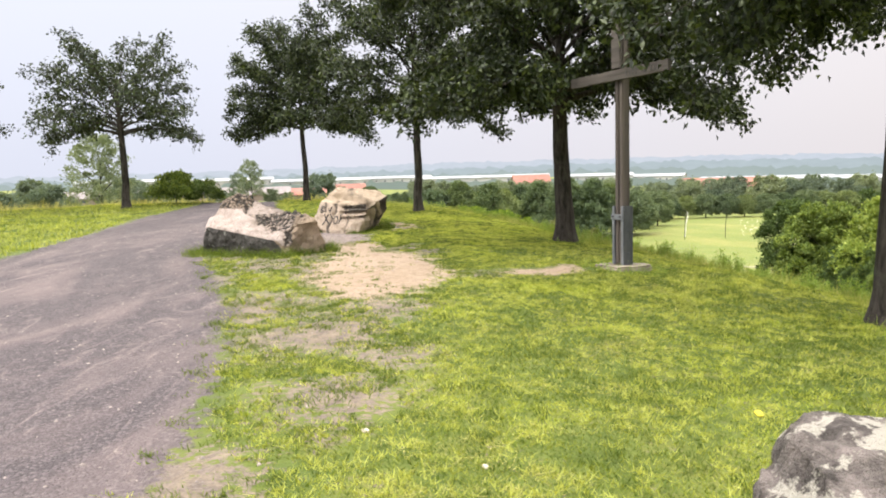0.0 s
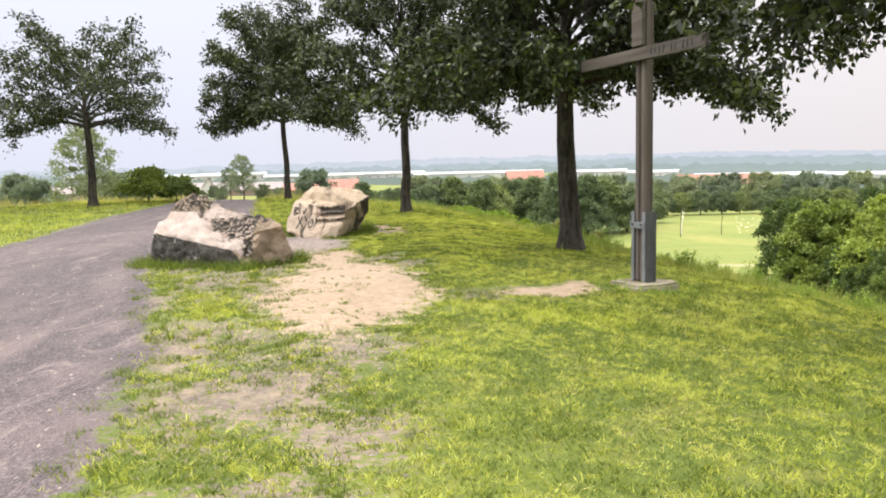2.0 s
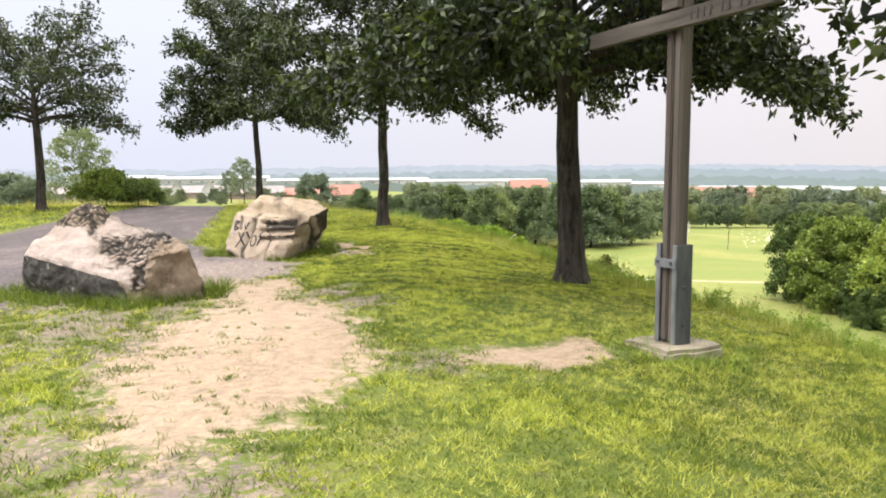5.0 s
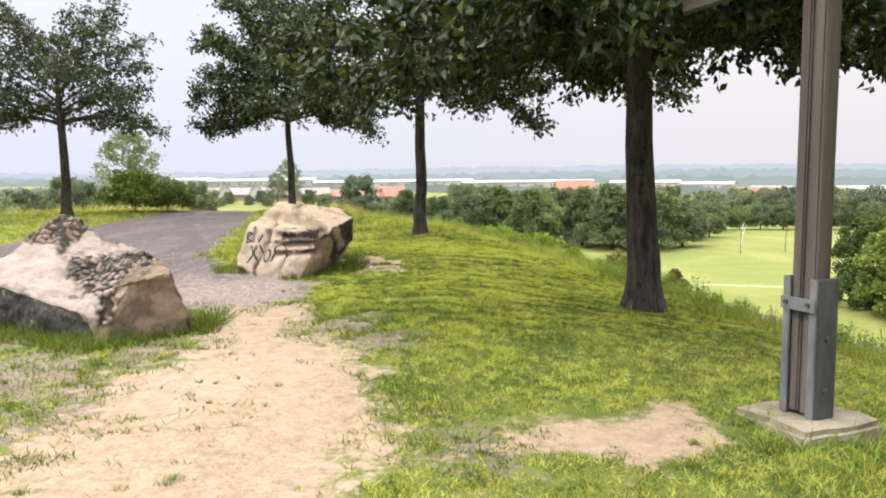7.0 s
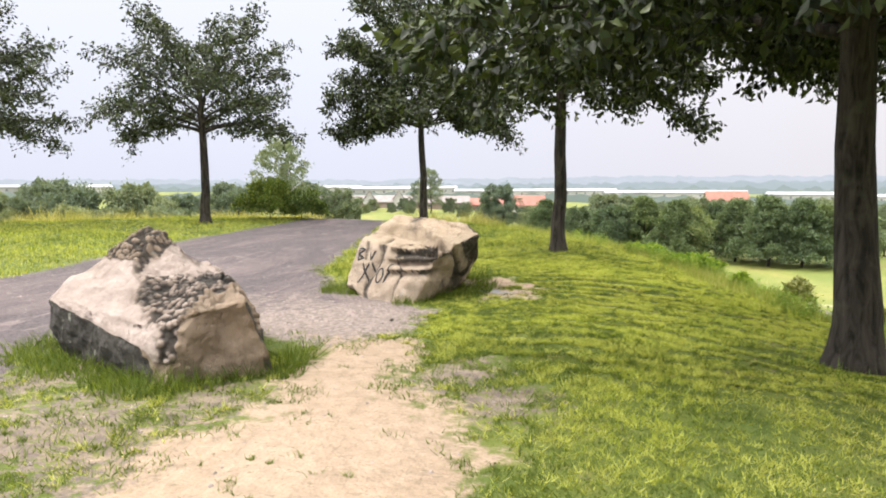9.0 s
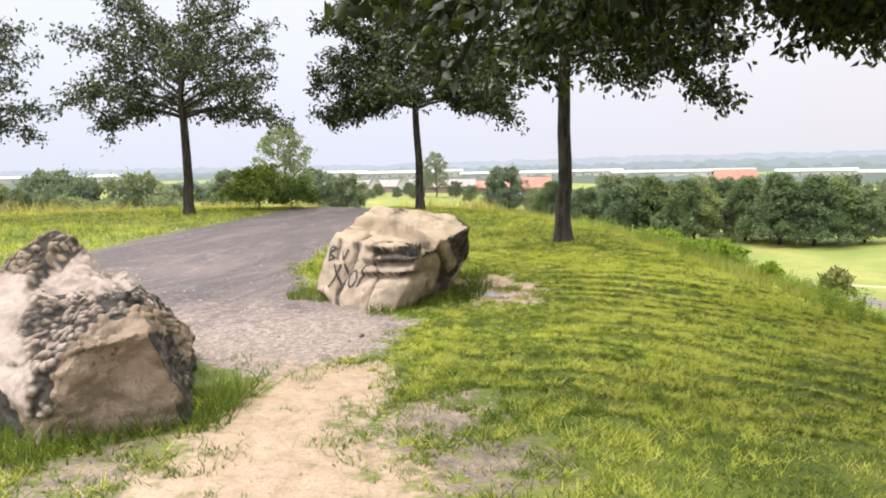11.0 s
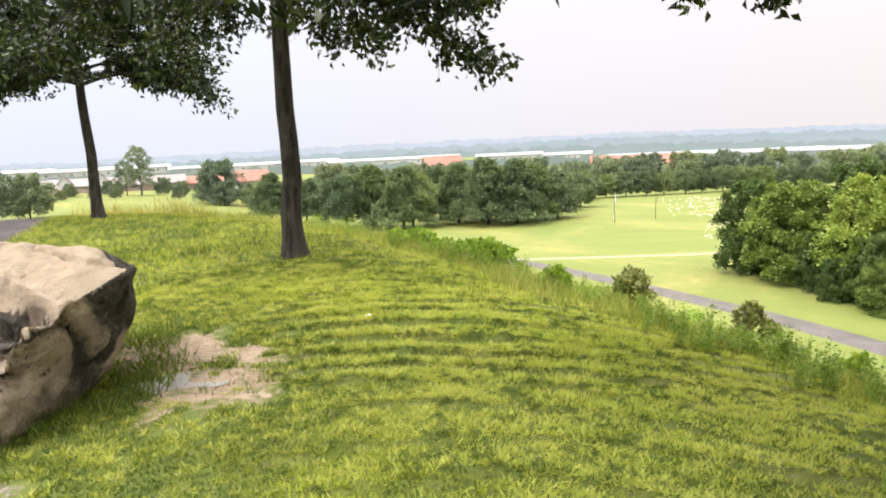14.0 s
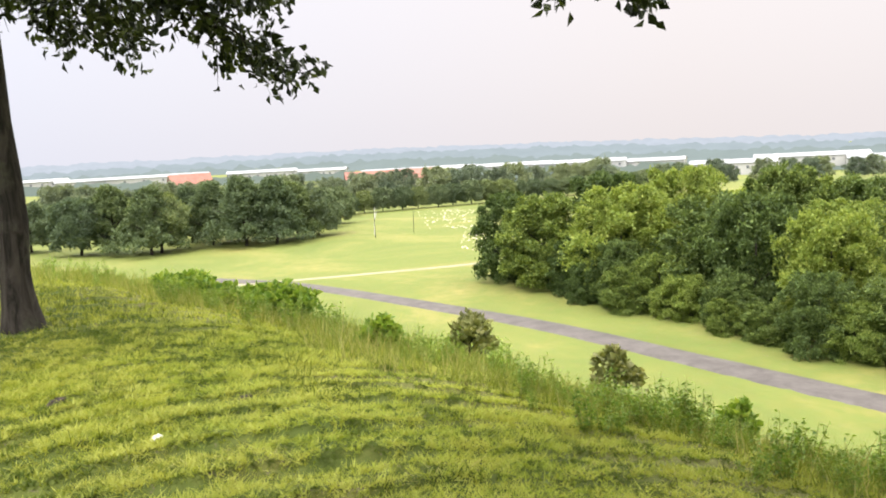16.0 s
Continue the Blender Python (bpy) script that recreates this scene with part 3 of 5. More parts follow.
def park_tree(at, height, clear, radius, girth, seed, label, lean=(0, 0), limbs=26, twig_leaves=24, leaf=0.1, low=()):
    """A planted broadleaved tree: a clear straight trunk, limbs of their own, side branches, and a crown of single leaves."""
    rng = np.random.default_rng(seed)
    root = thing("park_tree", pose(at[0], at[1], on_ground(*at, 0.02)), label, "tree", "trees along the hilltop")
    # trunk with a flared foot
    hs = np.concatenate([np.linspace(-0.25, 0.5, 6), np.linspace(0.9, height * 0.74, 12)])
    wob = rng.normal(0, 0.02, (len(hs), 2)).cumsum(0) * 0.5
    axis = [(lean[0] * h / clear + wob[i, 0] * (h > 0.5), lean[1] * h / clear + wob[i, 1] * (h > 0.5), h) for i, h in enumerate(hs)]
    rad = [girth * (1 + 0.55 * max(0, 1 - max(h, 0) / 0.45) ** 2) if h < 0.9 else girth * max(0.10, (1 - 0.28 * min(1, h / clear)) if h < clear else 0.72 * (1 - (h - clear) / (height * 0.78 - clear))) for h in hs]
    v, f = [], []
    tube(axis, rad, 14, v, f)
    put("trunk", mesh_of("trunk", v, f, M_BARK, True), root)
    axis = np.array(axis)

    def stem(h):
        return np.array([np.interp(h, axis[:, 2], axis[:, k]) for k in range(3)])

    tips, ways = [], []
    for k in range(limbs):
        q = k / (limbs - 1)
        h0 = clear * 0.95 + (height * 0.66 - clear) * q ** 1.4
        turn = k * 2.39996 + rng.uniform(-0.35, 0.35)
        reach = radius * np.interp(q, [0, 0.25, 0.6, 0.85, 1], [1, 1.04, 0.96, 0.76, 0.40]) * rng.uniform(0.88, 1.1)
        end = np.interp(q, [0, 0.25, 0.6, 1], [clear - 0.30, clear + 0.35, clear + (height - clear) * 0.55, height * 0.96]) + rng.uniform(-0.15, 0.15)
        if k < len(low):
            turn, reach, end = radians(low[k][0]), low[k][1], low[k][2]
        out = np.array([math.sin(turn), math.cos(turn), 0])
        p0 = stem(h0)
        line = []
        for s in np.linspace(0, 1, 8):
            line.append(p0 + out * reach * s + np.array([0, 0, (end - h0) * s ** (1.7 if q < 0.3 else 1.0) + 0.38 * reach * (s - s * s)]) + rng.normal(0, 0.035, 3) * s * reach * 0.4)
        line = np.array(line)
        v, f = [], []
        r0 = girth * np.interp(q, [0, 1], [0.36, 0.2])
        tube(line, [r0 * (1 - 0.88 * s) for s in np.linspace(0, 1, 8)], 6, v, f)
        subs = 12
        for j in range(subs):
            s = 0.22 + 0.78 * (j + rng.uniform(0, 0.7)) / subs
            s = min(s, 0.99)
            base = np.array([np.interp(s, np.linspace(0, 1, 8), line[:, c]) for c in range(3)])
            way = line[min(7, int(s * 7) + 1)] - line[int(s * 7)]
            way /= np.linalg.norm(way)
            sideways = np.cross(way, [0, 0, 1])
            sideways /= np.linalg.norm(sideways) + 1e-9
            way = way * rng.uniform(0.5, 1.0) + sideways * (1 if j % 2 else -1) * rng.uniform(0.5, 1.1) + np.array([0, 0, rng.uniform(-0.35, 0.55)])
            way /= np.linalg.norm(way)
            ln = radius * rng.uniform(0.20, 0.36) * (1.15 - 0.45 * s)
            pts = [base + way * ln * u + np.array([0, 0, -0.10 * ln * u * u]) for u in (0, 0.35, 0.7, 1.0)]
            tube(pts, [r0 * 0.30 * (1 - 0.5 * s), r0 * 0.2 * (1 - 0.5 * s), r0 * 0.12, 0.004], 4, v, f)
            for m in range(6):
                u = 0.15 + 0.85 * (m + rng.uniform()) / 6
                b2 = base + way * ln * u + np.array([0, 0, -0.10 * ln * u * u])
                w2 = way * 0.6 + rng.normal(0, 0.6, 3)
                w2 /= np.linalg.norm(w2)
                l2 = rng.uniform(0.18, 0.42)
                pts2 = [b2, b2 + w2 * l2 * 0.6, b2 + w2 * l2 + np.array([0, 0, -0.05])]
                tube(pts2, [0.006, 0.004, 0.002], 3, v, f)
                tips.append((b2, w2, l2))
        put("limb", mesh_of("limb", v, f, M_BARK, True), root)
    count = len(tips) * twig_leaves
    b = np.repeat(np.array([t[0] for t in tips]), twig_leaves, 0)
    w = np.repeat(np.array([t[1] for t in tips]), twig_leaves, 0)
    ln = np.repeat(np.array([t[2] for t in tips]), twig_leaves)
    at3 = b + w * (ln * rng.uniform(0.05, 1.1, count))[:, None] + rng.normal(0, 0.065, (count, 3))
    way = w * 0.4 + rng.normal(0, 0.55, (count, 3)) + np.array([0, 0, -0.35])
    vv, tt = leaves(rng, at3, way, leaf, leaf * 0.56)
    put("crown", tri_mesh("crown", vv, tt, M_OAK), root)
    return root


def lobed_crown(rng, size, lobes, count, leaf, squash=1.0, cone=0.0, name="crown", material=None, base=0.15):
    """An uneven crown out of many leaf sprays gathered in lobes, with gaps between."""
    rx, ry, rz = size
    at, way = [], []
    each = count // lobes
    for k in range(lobes):
        h = base + (1 - base) * (k + rng.uniform(0, 1)) / lobes
        wide = (1 - cone * h) * math.sqrt(max(0.05, 1 - (1.9 * abs(h - 0.42)) ** 2 * 0.62)) if cone < 0.5 else (1.08 - h) ** 0.85
        turn = k * 2.39996 + rng.uniform(-0.5, 0.5)
        far = wide * rng.uniform(0.2, 0.95) ** 0.7
        c = np.array([rx * far * math.cos(turn), ry * far * math.sin(turn), rz * h])
        r = np.array([rx, ry, rz * 0.55 * squash]) * rng.uniform(0.42, 1.0) * min(0.42, 1.9 / math.sqrt(lobes)) * (0.55 + 0.45 * wide)
        d = rng.normal(size=(each, 3))
        d /= np.linalg.norm(d, axis=1)[:, None]
        d[:, 2] = np.where(d[:, 2] < -0.35, -d[:, 2], d[:, 2])
        k1, k2 = rng.normal(0, 3.2, (2, 3))
        d = d * (1 + 0.28 * np.sin(d @ k1 + k) + 0.22 * np.sin(d @ k2 * 1.7))[:, None]
        at.append(c + d * r * rng.uniform(0.4, 1.1, each)[:, None] ** 0.6 + rng.normal(0, 0.2, (each, 3)) * r)
        way.append(d * 0.7 + rng.normal(0, 0.5, (each, 3)))
    vv, tt = leaves(rng, np.concatenate(at), np.concatenate(way), leaf, leaf * 0.7)
    return tri_mesh(name, vv, tt, material)


def wild_tree(m, seed, size, trunk, material, label, group, lobes=22, count=5200, leaf=0.34, cone=0.0, name="tree", base=0.15, squash=1.0):
    """A tree or tall bush of the valley: a short forked trunk and a lobed crown."""
    rng = np.random.default_rng(seed)
    root = thing(name, m, label, "tree" if name != "bush" else "bush", group)
    rx, ry, rz = size
    v, f = [], []
    tube([(0, 0, -0.4), (0.02 * rz, 0, rz * base * 0.6), (0, 0.02 * rz, rz * 0.5), (0, 0, rz * 0.85)], [trunk, trunk * 0.8, trunk * 0.5, trunk * 0.15], 7, v, f)
    for k in range(7):
        turn, h = k * 2.4, rz * (base + 0.07 * k)
        tube([(0, 0, h), (0.35 * rx * math.cos(turn), 0.35 * ry * math.sin(turn), h + 0.12 * rz), (0.65 * rx * math.cos(turn), 0.65 * ry * math.sin(turn), h + 0.2 * rz)], [trunk * 0.4, trunk * 0.25, trunk * 0.06], 5, v, f)
    put("trunk", mesh_of("trunk", v, f, M_BARK, True), root)
    put("crown", lobed_crown(rng, size, lobes, count, leaf, squash, cone, "crown", material, base), root)
    return root


# ---- trees on the hilltop ----
park_tree((2.23, 13.1), 7.4, 2.6, 2.95, 0.172, 4, "large broadleaved tree with dark trunk and dense low crown", (0.0, 0.0), 34, 36, 0.102,
          ((4, 3.35, 2.85), (14, 3.45, 2.75), (96, 2.9, 2.35), (-62, 2.9, 2.5), (205, 2.9, 2.55), (-125, 2.9, 2.4), (140, 2.8, 2.4), (62, 2.6, 2.9), (-30, 2.6, 2.9)))
park_tree((4.25, 6.75), 7.4, 3.25, 2.4, 0.17, 5, "broadleaved tree whose leafy boughs overhang the mown lawn", (0.05, 0), 24, 25, 0.086,
          ((-14, 1.8, 2.8), (-92, 2.7, 3.15), (-48, 1.5, 3.05), (-112, 2.3, 2.95), (-90, 1.6, 2.6), (-70, 2.6, 3.3), (30, 2.3, 3.0), (100, 2.5, 3.0), (-150, 2.4, 3.6)))
park_tree((-0.62, 19.3), 6.9, 2.9, 2.3, 0.115, 13, "slender broadleaved park tree on the grassy shoulder", (-0.08, 0), 24, 18, 0.10,
          ((93, 2.1, 2.15), (80, 2.3, 2.8), (-90, 2.4, 2.45), (175, 2.2, 2.75), (-40, 2.4, 2.6), (20, 2.3, 2.7)))
park_tree((-4.73, 25.5), 6.4, 2.65, 2.25, 0.105, 22, "young broadleaved tree with a round full crown beside the path", (-0.08, 0), 24, 20, 0.11,
          ((90, 2.4, 2.3), (-90, 2.3, 2.35)))
park_tree((-10.7, 24.6), 5.9, 2.6, 2.45, 0.13, 31, "young broadleaved tree with an open airy crown on the verge", (-0.03, 0), 22, 9, 0.11,
          ((95, 2.4, 2.35), (-85, 2.5, 2.3)))
park_tree((-16.4, 22.2), 6.0, 2.6, 2.45, 0.13, 44, "young broadleaved tree with an open airy crown on the verge", (0, 0), 22, 9, 0.11)


# ---- boulders ----
def boulder(name, corners, seed, cuts, rough, material, label, zones, carve=None, worn=5, grain=0.024, trim=None):
    """A quarried rock: the hull of its main corners, broken into facets with worn edges and a grained face."""
    bm = bmesh.new()
    for c in corners:
        bm.verts.new(c)
    res = bmesh.ops.convex_hull(bm, input=bm.verts[:])
    bmesh.ops.delete(bm, geom=[g for g in res["geom_interior"] if isinstance(g, bmesh.types.BMVert)], context="VERTS")
    bmesh.ops.triangulate(bm, faces=bm.faces[:])
    for _ in range(cuts):
        long_edges = [e for e in bm.edges if e.calc_length() > grain]
        if not long_edges:
            break
        bmesh.ops.subdivide_edges(bm, edges=long_edges, cuts=1, use_grid_fill=True)
        bmesh.ops.triangulate(bm, faces=bm.faces[:])
    for _ in range(worn):
        bmesh.ops.smooth_vert(bm, verts=bm.verts[:], factor=0.5, use_axis_x=True, use_axis_y=True, use_axis_z=True)
    if trim:
        for v in bm.verts:
            v.co.z = min(v.co.z, trim(v.co))
        for _ in range(1):
            bmesh.ops.smooth_vert(bm, verts=bm.verts[:], factor=0.5, use_axis_x=True, use_axis_y=True, use_axis_z=True)
    bm.normal_update()
    off = Vector((seed * 3.1, seed * 1.7, seed * 0.9))
    shift, facing, cell = {}, {}, {}
    for v in bm.verts:
        p, nn = v.co.copy(), v.normal.copy()
        facing[v] = nn
        cell[v] = noise.voronoi(p * 18.0)[0][0]
        big = noise.fractal((p + off) * 1.7, 0.8, 2.0, 3)
        ridge = abs(noise.noise((p + off) * 3.6)) * 2 - 0.5
        small = noise.fractal((p + off) * 11.0, 0.9, 2.1, 4)
        d = rough * (0.55 * big - 0.5 * ridge * 0.6 + 0.24 * small)
        if carve:
            d += carve(p, nn)
        shift[v] = nn * d
    for v, s in shift.items():
        v.co += s
    bmesh.ops.smooth_vert(bm, verts=bm.verts[:], factor=0.35, use_axis_x=True, use_axis_y=True, use_axis_z=True)
    bm.normal_update()
    me = bpy.data.meshes.new(name)
    bm.to_mesh(me)
    me.materials.append(material)
    me.shade_smooth()
    values = [(*zones(v.co, facing[v]), cell[v]) for v in bm.verts]
    bm.free()
    for k, key in enumerate(("clean", "crust_shade", "pebble", "cell")):
        me.attributes.new(key, "FLOAT", "POINT").data.foreach_set("value", [z[k] for z in values])
    return tagged(new(name, me), label, "boulder", "boulders beside the path")


def plane(a, b, c):
    """The height over (x, y) of the plane through three points."""
    a, b, c = Vector(a), Vector(b), Vector(c)
    n = (b - a).cross(c - a)
    return lambda p: a.z - (n.x * (p.x - a.x) + n.y * (p.y - a.y)) / n.z


slab_face = plane((-3.79, 11.50, 0.73), (-2.60, 10.98, 0.50), (-3.40, 12.26, 1.17))
ripple_face = plane((-2.60, 10.98, 0.50), (-2.20, 11.06, 0.76), (-2.70, 11.98, 0.98))


def pebbled(p):
    """How far the rippled bedding shows at a place of the sloping upper face: 0 to 1."""
    line = -3.34 + (11.9 - p.y) * 0.88 + 0.14 * noise.noise(p * 3.0)
    return float(smooth01((p.x - line) / 0.14)) * float(smooth01((-2.04 - p.x) / 0.14))


def cobbles(p, nn):
    """Pebbled bedding on the sloping upper face, and the step below the peak."""
    if nn.z < 0.12:
        return 0.03 * noise.fractal(p * 4.0, 0.9, 2.0, 3)
    band = 1.0 if p.z > 0.98 and p.x < -3.2 else pebbled(p)
    if p.x > -3.3:
        shelf = float(smooth01((p.z - 0.89 + 0.05 * noise.noise(p * 4.0)) / 0.05)) * float(smooth01((p.x + 3.3) / 0.15))
        if shelf > 0.4:
            return -0.075 * shelf
    d = noise.voronoi(p * 18.0)[0][0]
    return band * (0.034 * math.sqrt(max(0.0, 1 - (d * 1.7) ** 2)) - 0.016)


def zones_ripple(p, nn):
    """How clean, how crusted and how pebbled the broken boulder is at a place."""
    if nn.z > 0.33 or (nn.z > 0.12 and p.x < -2.3 and p.z > 0.42):
        if p.z > 0.98 and p.x < -3.15:
            return 0.2, 0.36, 1.0
        if p.x > -3.2 and 0.88 < p.z and p.x < -2.6:
            return 0.9, 0.05 + 0.35 * float(smooth01((p.z - 1.0) / 0.1)), 0.1
        band = pebbled(p)
        if p.x > -2.18:
            return 0.1, 0.28, 0.3 * band
        if band < 0.3:
            return 1.0, -0.5 + 0.8 * float(smooth01((-3.62 - p.x) / 0.1)) * max(0.0, noise.noise(p * 7.0) * 2), 0.25 * band
        if nn.x > 0.55 or (p.x > -2.3 and p.y < 11.35):
            return 0.1, 0.20, 0.3
        return 0.7, 0.02 + 0.62 * float(smooth01((p.z - 0.56) / 0.25)) * (0.7 + 0.7 * noise.noise(p * 2.5)), band
    if nn.y < 0.1 and p.x < -2.50 - 0.2 * (p.z - 0.1) + 0.25 * noise.noise(p * 4.0):
        return 0.0, 0.95, 0.0
    if nn.y > 0.25:
        return 0.0, 0.6, 0.0
    if nn.x > 0.75:
        return 0.0, 0.30 + 0.5 * float(smooth01((0.5 - p.z) / 0.3)), 0.0
    return 0.15, 0.04 + 0.35 * float(smooth01((0.22 - p.z) / 0.2)) + 0.3 * max(0.0, noise.noise(p * 2.2 + Vector((3, 1, 2)))), 0.0


boulder("boulder", [(-3.79, 11.52, 0.72), (-3.66, 11.52, 0.34), (-3.42, 11.46, 0.02), (-3.2, 11.30, 0.69), (-2.78, 11.12, 0.53), (-2.74, 11.16, 0.0), (-2.52, 10.98, 0.50), (-2.36, 10.94, 0.26), (-2.42, 10.98, 0.0), (-2.20, 11.06, 0.75),
                    (-1.96, 11.28, 0.80), (-1.86, 11.55, 0.02), (-1.90, 11.42, 0.32), (-3.70, 12.45, 1.10), (-3.44, 12.32, 1.19), (-3.04, 12.20, 1.10), (-2.68, 12.0, 0.93), (-2.23, 11.62, 0.86), (-3.95, 12.35, 0.62), (-3.75, 12.85, 0.02), (-2.65, 12.60, 0.50),
                    (-2.25, 12.15, 0.02), (-4.0, 12.05, 0.02)], 1, 9, 0.075, M_ROCK_A, "broken sandstone boulder with pebbled top and dark weathered side", zones_ripple, cobbles, 8, 0.017, lambda p: max(slab_face(p), ripple_face(p)))


def steps_in(p):
    """How far a place lies in one of the bedding steps at the front of the stone: 0 to 1 upwards in each."""
    z = p.z - 0.05 * (p.x + 1.8) + 0.035 * noise.noise(Vector((p.x * 4, 1.0, p.z * 2)))
    if not (0.54 < z < 0.86) or p.x < -2.08:
        return 0.0
    u = ((z - 0.54) / 0.107) % 1.0
    fade = float(smooth01((p.x + 2.08) / 0.12)) * float(smooth01((-1.42 - p.x) / 0.12))
    return u * fade


def ledges(p, nn):
    d = 0.0
    if nn.y < -0.15:
        d -= 0.11 * steps_in(p)
        if p.x < -2.05 and 0.70 < p.z < 0.95:
            d -= 0.035 * max(0.0, math.sin(p.x * 26.0)) * (0.6 + 0.6 * noise.noise(p * 3))
        d -= 0.09 * float(smooth01((0.42 - p.z + 0.05 * noise.noise(p * 4.0)) / 0.08)) * float(smooth01((-2.3 - p.x) / 0.2))
    # cracks that run down the stone
    return d - 0.03 * max(0.0, 1 - abs(noise.noise(Vector((p.x * 2.6, p.y * 2.6, p.z * 1.1 + 4.0)))) * 12.0)


shelf_face = plane((-2.42, 14.80, 0.95), (-1.42, 14.50, 0.82), (-2.10, 15.15, 0.99))


def shelf(p):
    """The flat shelf below the set-back upper block."""
    behind = ((p.x + 2.25) * 0.46 + (p.y - 15.08) * 0.89)
    return shelf_face(p) + 6.0 * max(0.0, behind + 0.03 * noise.noise(p * 5.0))


def zones_pale(p, nn):
    """How clean, how crusted and darkened for shade, and how pebbled the pale boulder is at a place."""
    crack = max(0.0, 1 - abs(noise.noise(Vector((p.x * 2.6, p.y * 2.6, p.z * 1.1 + 4.0)))) * 9.0)
    under = p.z < shelf_face(p) - 0.01
    if nn.x > 0.45 and nn.y < 0.8:
        # right side: dark stained rim, plus its shade as blotchy darkening
        rim = float(smooth01((p.x + 1.30 - 0.40 * (0.8 - p.z) + 0.1 * noise.noise(p * 4.0)) / 0.12))
        return 0.1, 0.31 + 0.50 * rim + 0.4 * crack + 0.25 * noise.noise(p * 3.0), 0.0
    if nn.y < -0.1 and under:
        # shade of the undercut foot, painted dark
        foot = 0.7 * float(smooth01((0.44 - p.z) / 0.08)) * float(smooth01((-2.35 - p.x) / 0.15))
        teeth = 0.5 * max(0.0, math.sin(p.x * 26.0)) if p.x < -2.05 and 0.72 < p.z else 0.0
        # stains and a painted shadow line below the shelf lip
        lip = 0.75 * float(smooth01((p.z - shelf_face(p) + 0.13) / 0.04)) * float(smooth01((p.x + 2.1 + 0.3 * noise.noise(p * 4.0)) / 0.1))
        # bedding steps darken inwards: recess shade put into the colour
        return 0.45, max(-0.12, foot, teeth, 0.75 * steps_in(p), 0.7 * crack, lip), 0.0
    if nn.y < -0.1:
        return 0.2, 0.27 + 0.5 * noise.noise(p * 3.5) + 0.3 * crack, 0.0
    return 0.2, 0.22 + 0.35 * float(smooth01((p.x + 1.45) / 0.2)) + 0.3 * crack, 0.0


boulder_b = boulder("boulder", [(-2.20, 15.28, 1.20), (-1.75, 15.10, 1.20), (-1.31, 15.10, 1.12), (-1.12, 14.98, 1.0), (-1.24, 15.50, 0.95), (-1.17, 15.10, 0.72), (-1.46, 14.92, 0.42), (-1.62, 15.25, 0.10), (-1.42, 14.48, 0.87),
                                (-2.42, 14.78, 0.99), (-1.79, 14.31, 0.50), (-1.78, 14.20, 0.10), (-2.28, 14.33, 0.10), (-2.65, 14.68, 0.10), (-2.60, 14.68, 0.50), (-2.30, 15.90, 0.95), (-1.40, 15.85, 0.90), (-2.20, 15.85, 0.02),
                                (-2.72, 15.40, 0.55), (-1.75, 15.70, 0.05)], 2, 8, 0.055, M_ROCK_B, "pale tan sandstone boulder with black spray-painted letters", zones_pale, ledges, 5, 0.018, shelf)

boulder("boulder", [(0.72, 1.74, 0.62), (0.76, 1.62, 0.0), (0.84, 1.76, 0.72), (0.98, 1.95, 0.78), (0.90, 2.25, 0.0), (1.00, 2.10, 0.74), (1.85, 1.55, 0.74), (1.95, 2.15, 0.68), (1.95, 1.45, 0.0), (2.05, 2.25, 0.0), (1.10, 1.55, 0.62), (1.45, 1.75, 0.82)],
        3, 8, 0.10, M_ROCK_C, "rough grey boulder blotched with pale lichen on the lawn",
        lambda p, nn: (0.4 if nn.z > 0.4 else 0.2, 0.55 if nn.z > 0.4 else 0.6, 0.0), None, 2, 0.024, lambda p: 0.63 + 4.0 * max(0.0, p.x - 0.90 + 0.06 * noise.noise(p * 5.0)))


# letters sprayed on the pale boulder: strokes laid on its face
def spray(strokes, origin, right, width):
    bpy.context.view_layer.update()
    verts, faces = [], []
    up = Vector((0, 0, 1))
    inward = right.cross(up).normalized() * -1
    for s in strokes:
        row = []
        for (ax, ay), (bx, by) in zip(s, s[1:]):
            steps_n = max(2, int(math.hypot(bx - ax, by - ay) / 0.01))
            row += [(ax + (bx - ax) * k / steps_n, ay + (by - ay) * k / steps_n) for k in range(steps_n)]
        row.append(s[-1])
        last = None
        for k, (px, py) in enumerate(row):
            a, b = row[max(0, k - 1)], row[min(len(row) - 1, k + 1)]
            dx, dy = b[0] - a[0], b[1] - a[1]
            ln = math.hypot(dx, dy) or 1
            here = []
            for e in (-1, 1):
                q = origin + right * (px - dy / ln * e * width / 2) + up * (py + dx / ln * e * width / 2)
                ok, hit, nn, _ = boulder_b.ray_cast(q - inward * 1.5, inward)
                here.append(hit + nn * 0.006 if ok else None)
            if None in here:
                last = None
                continue
            base = len(verts)
            verts.extend(here)
            if last is not None:
                faces.append((last, last + 1, base + 1, base))
            last = base
    put("graffiti", mesh_of("graffiti", verts, faces, M_PAINT), boulder_b, "black spray-painted letters")


face_right = Vector((0.86, -0.51, 0)).normalized()
ring = [(0.475 + 0.04 * math.cos(w), 0.48 + 0.075 * math.sin(w)) for w in [k * math.pi / 6 for k in range(13)]]
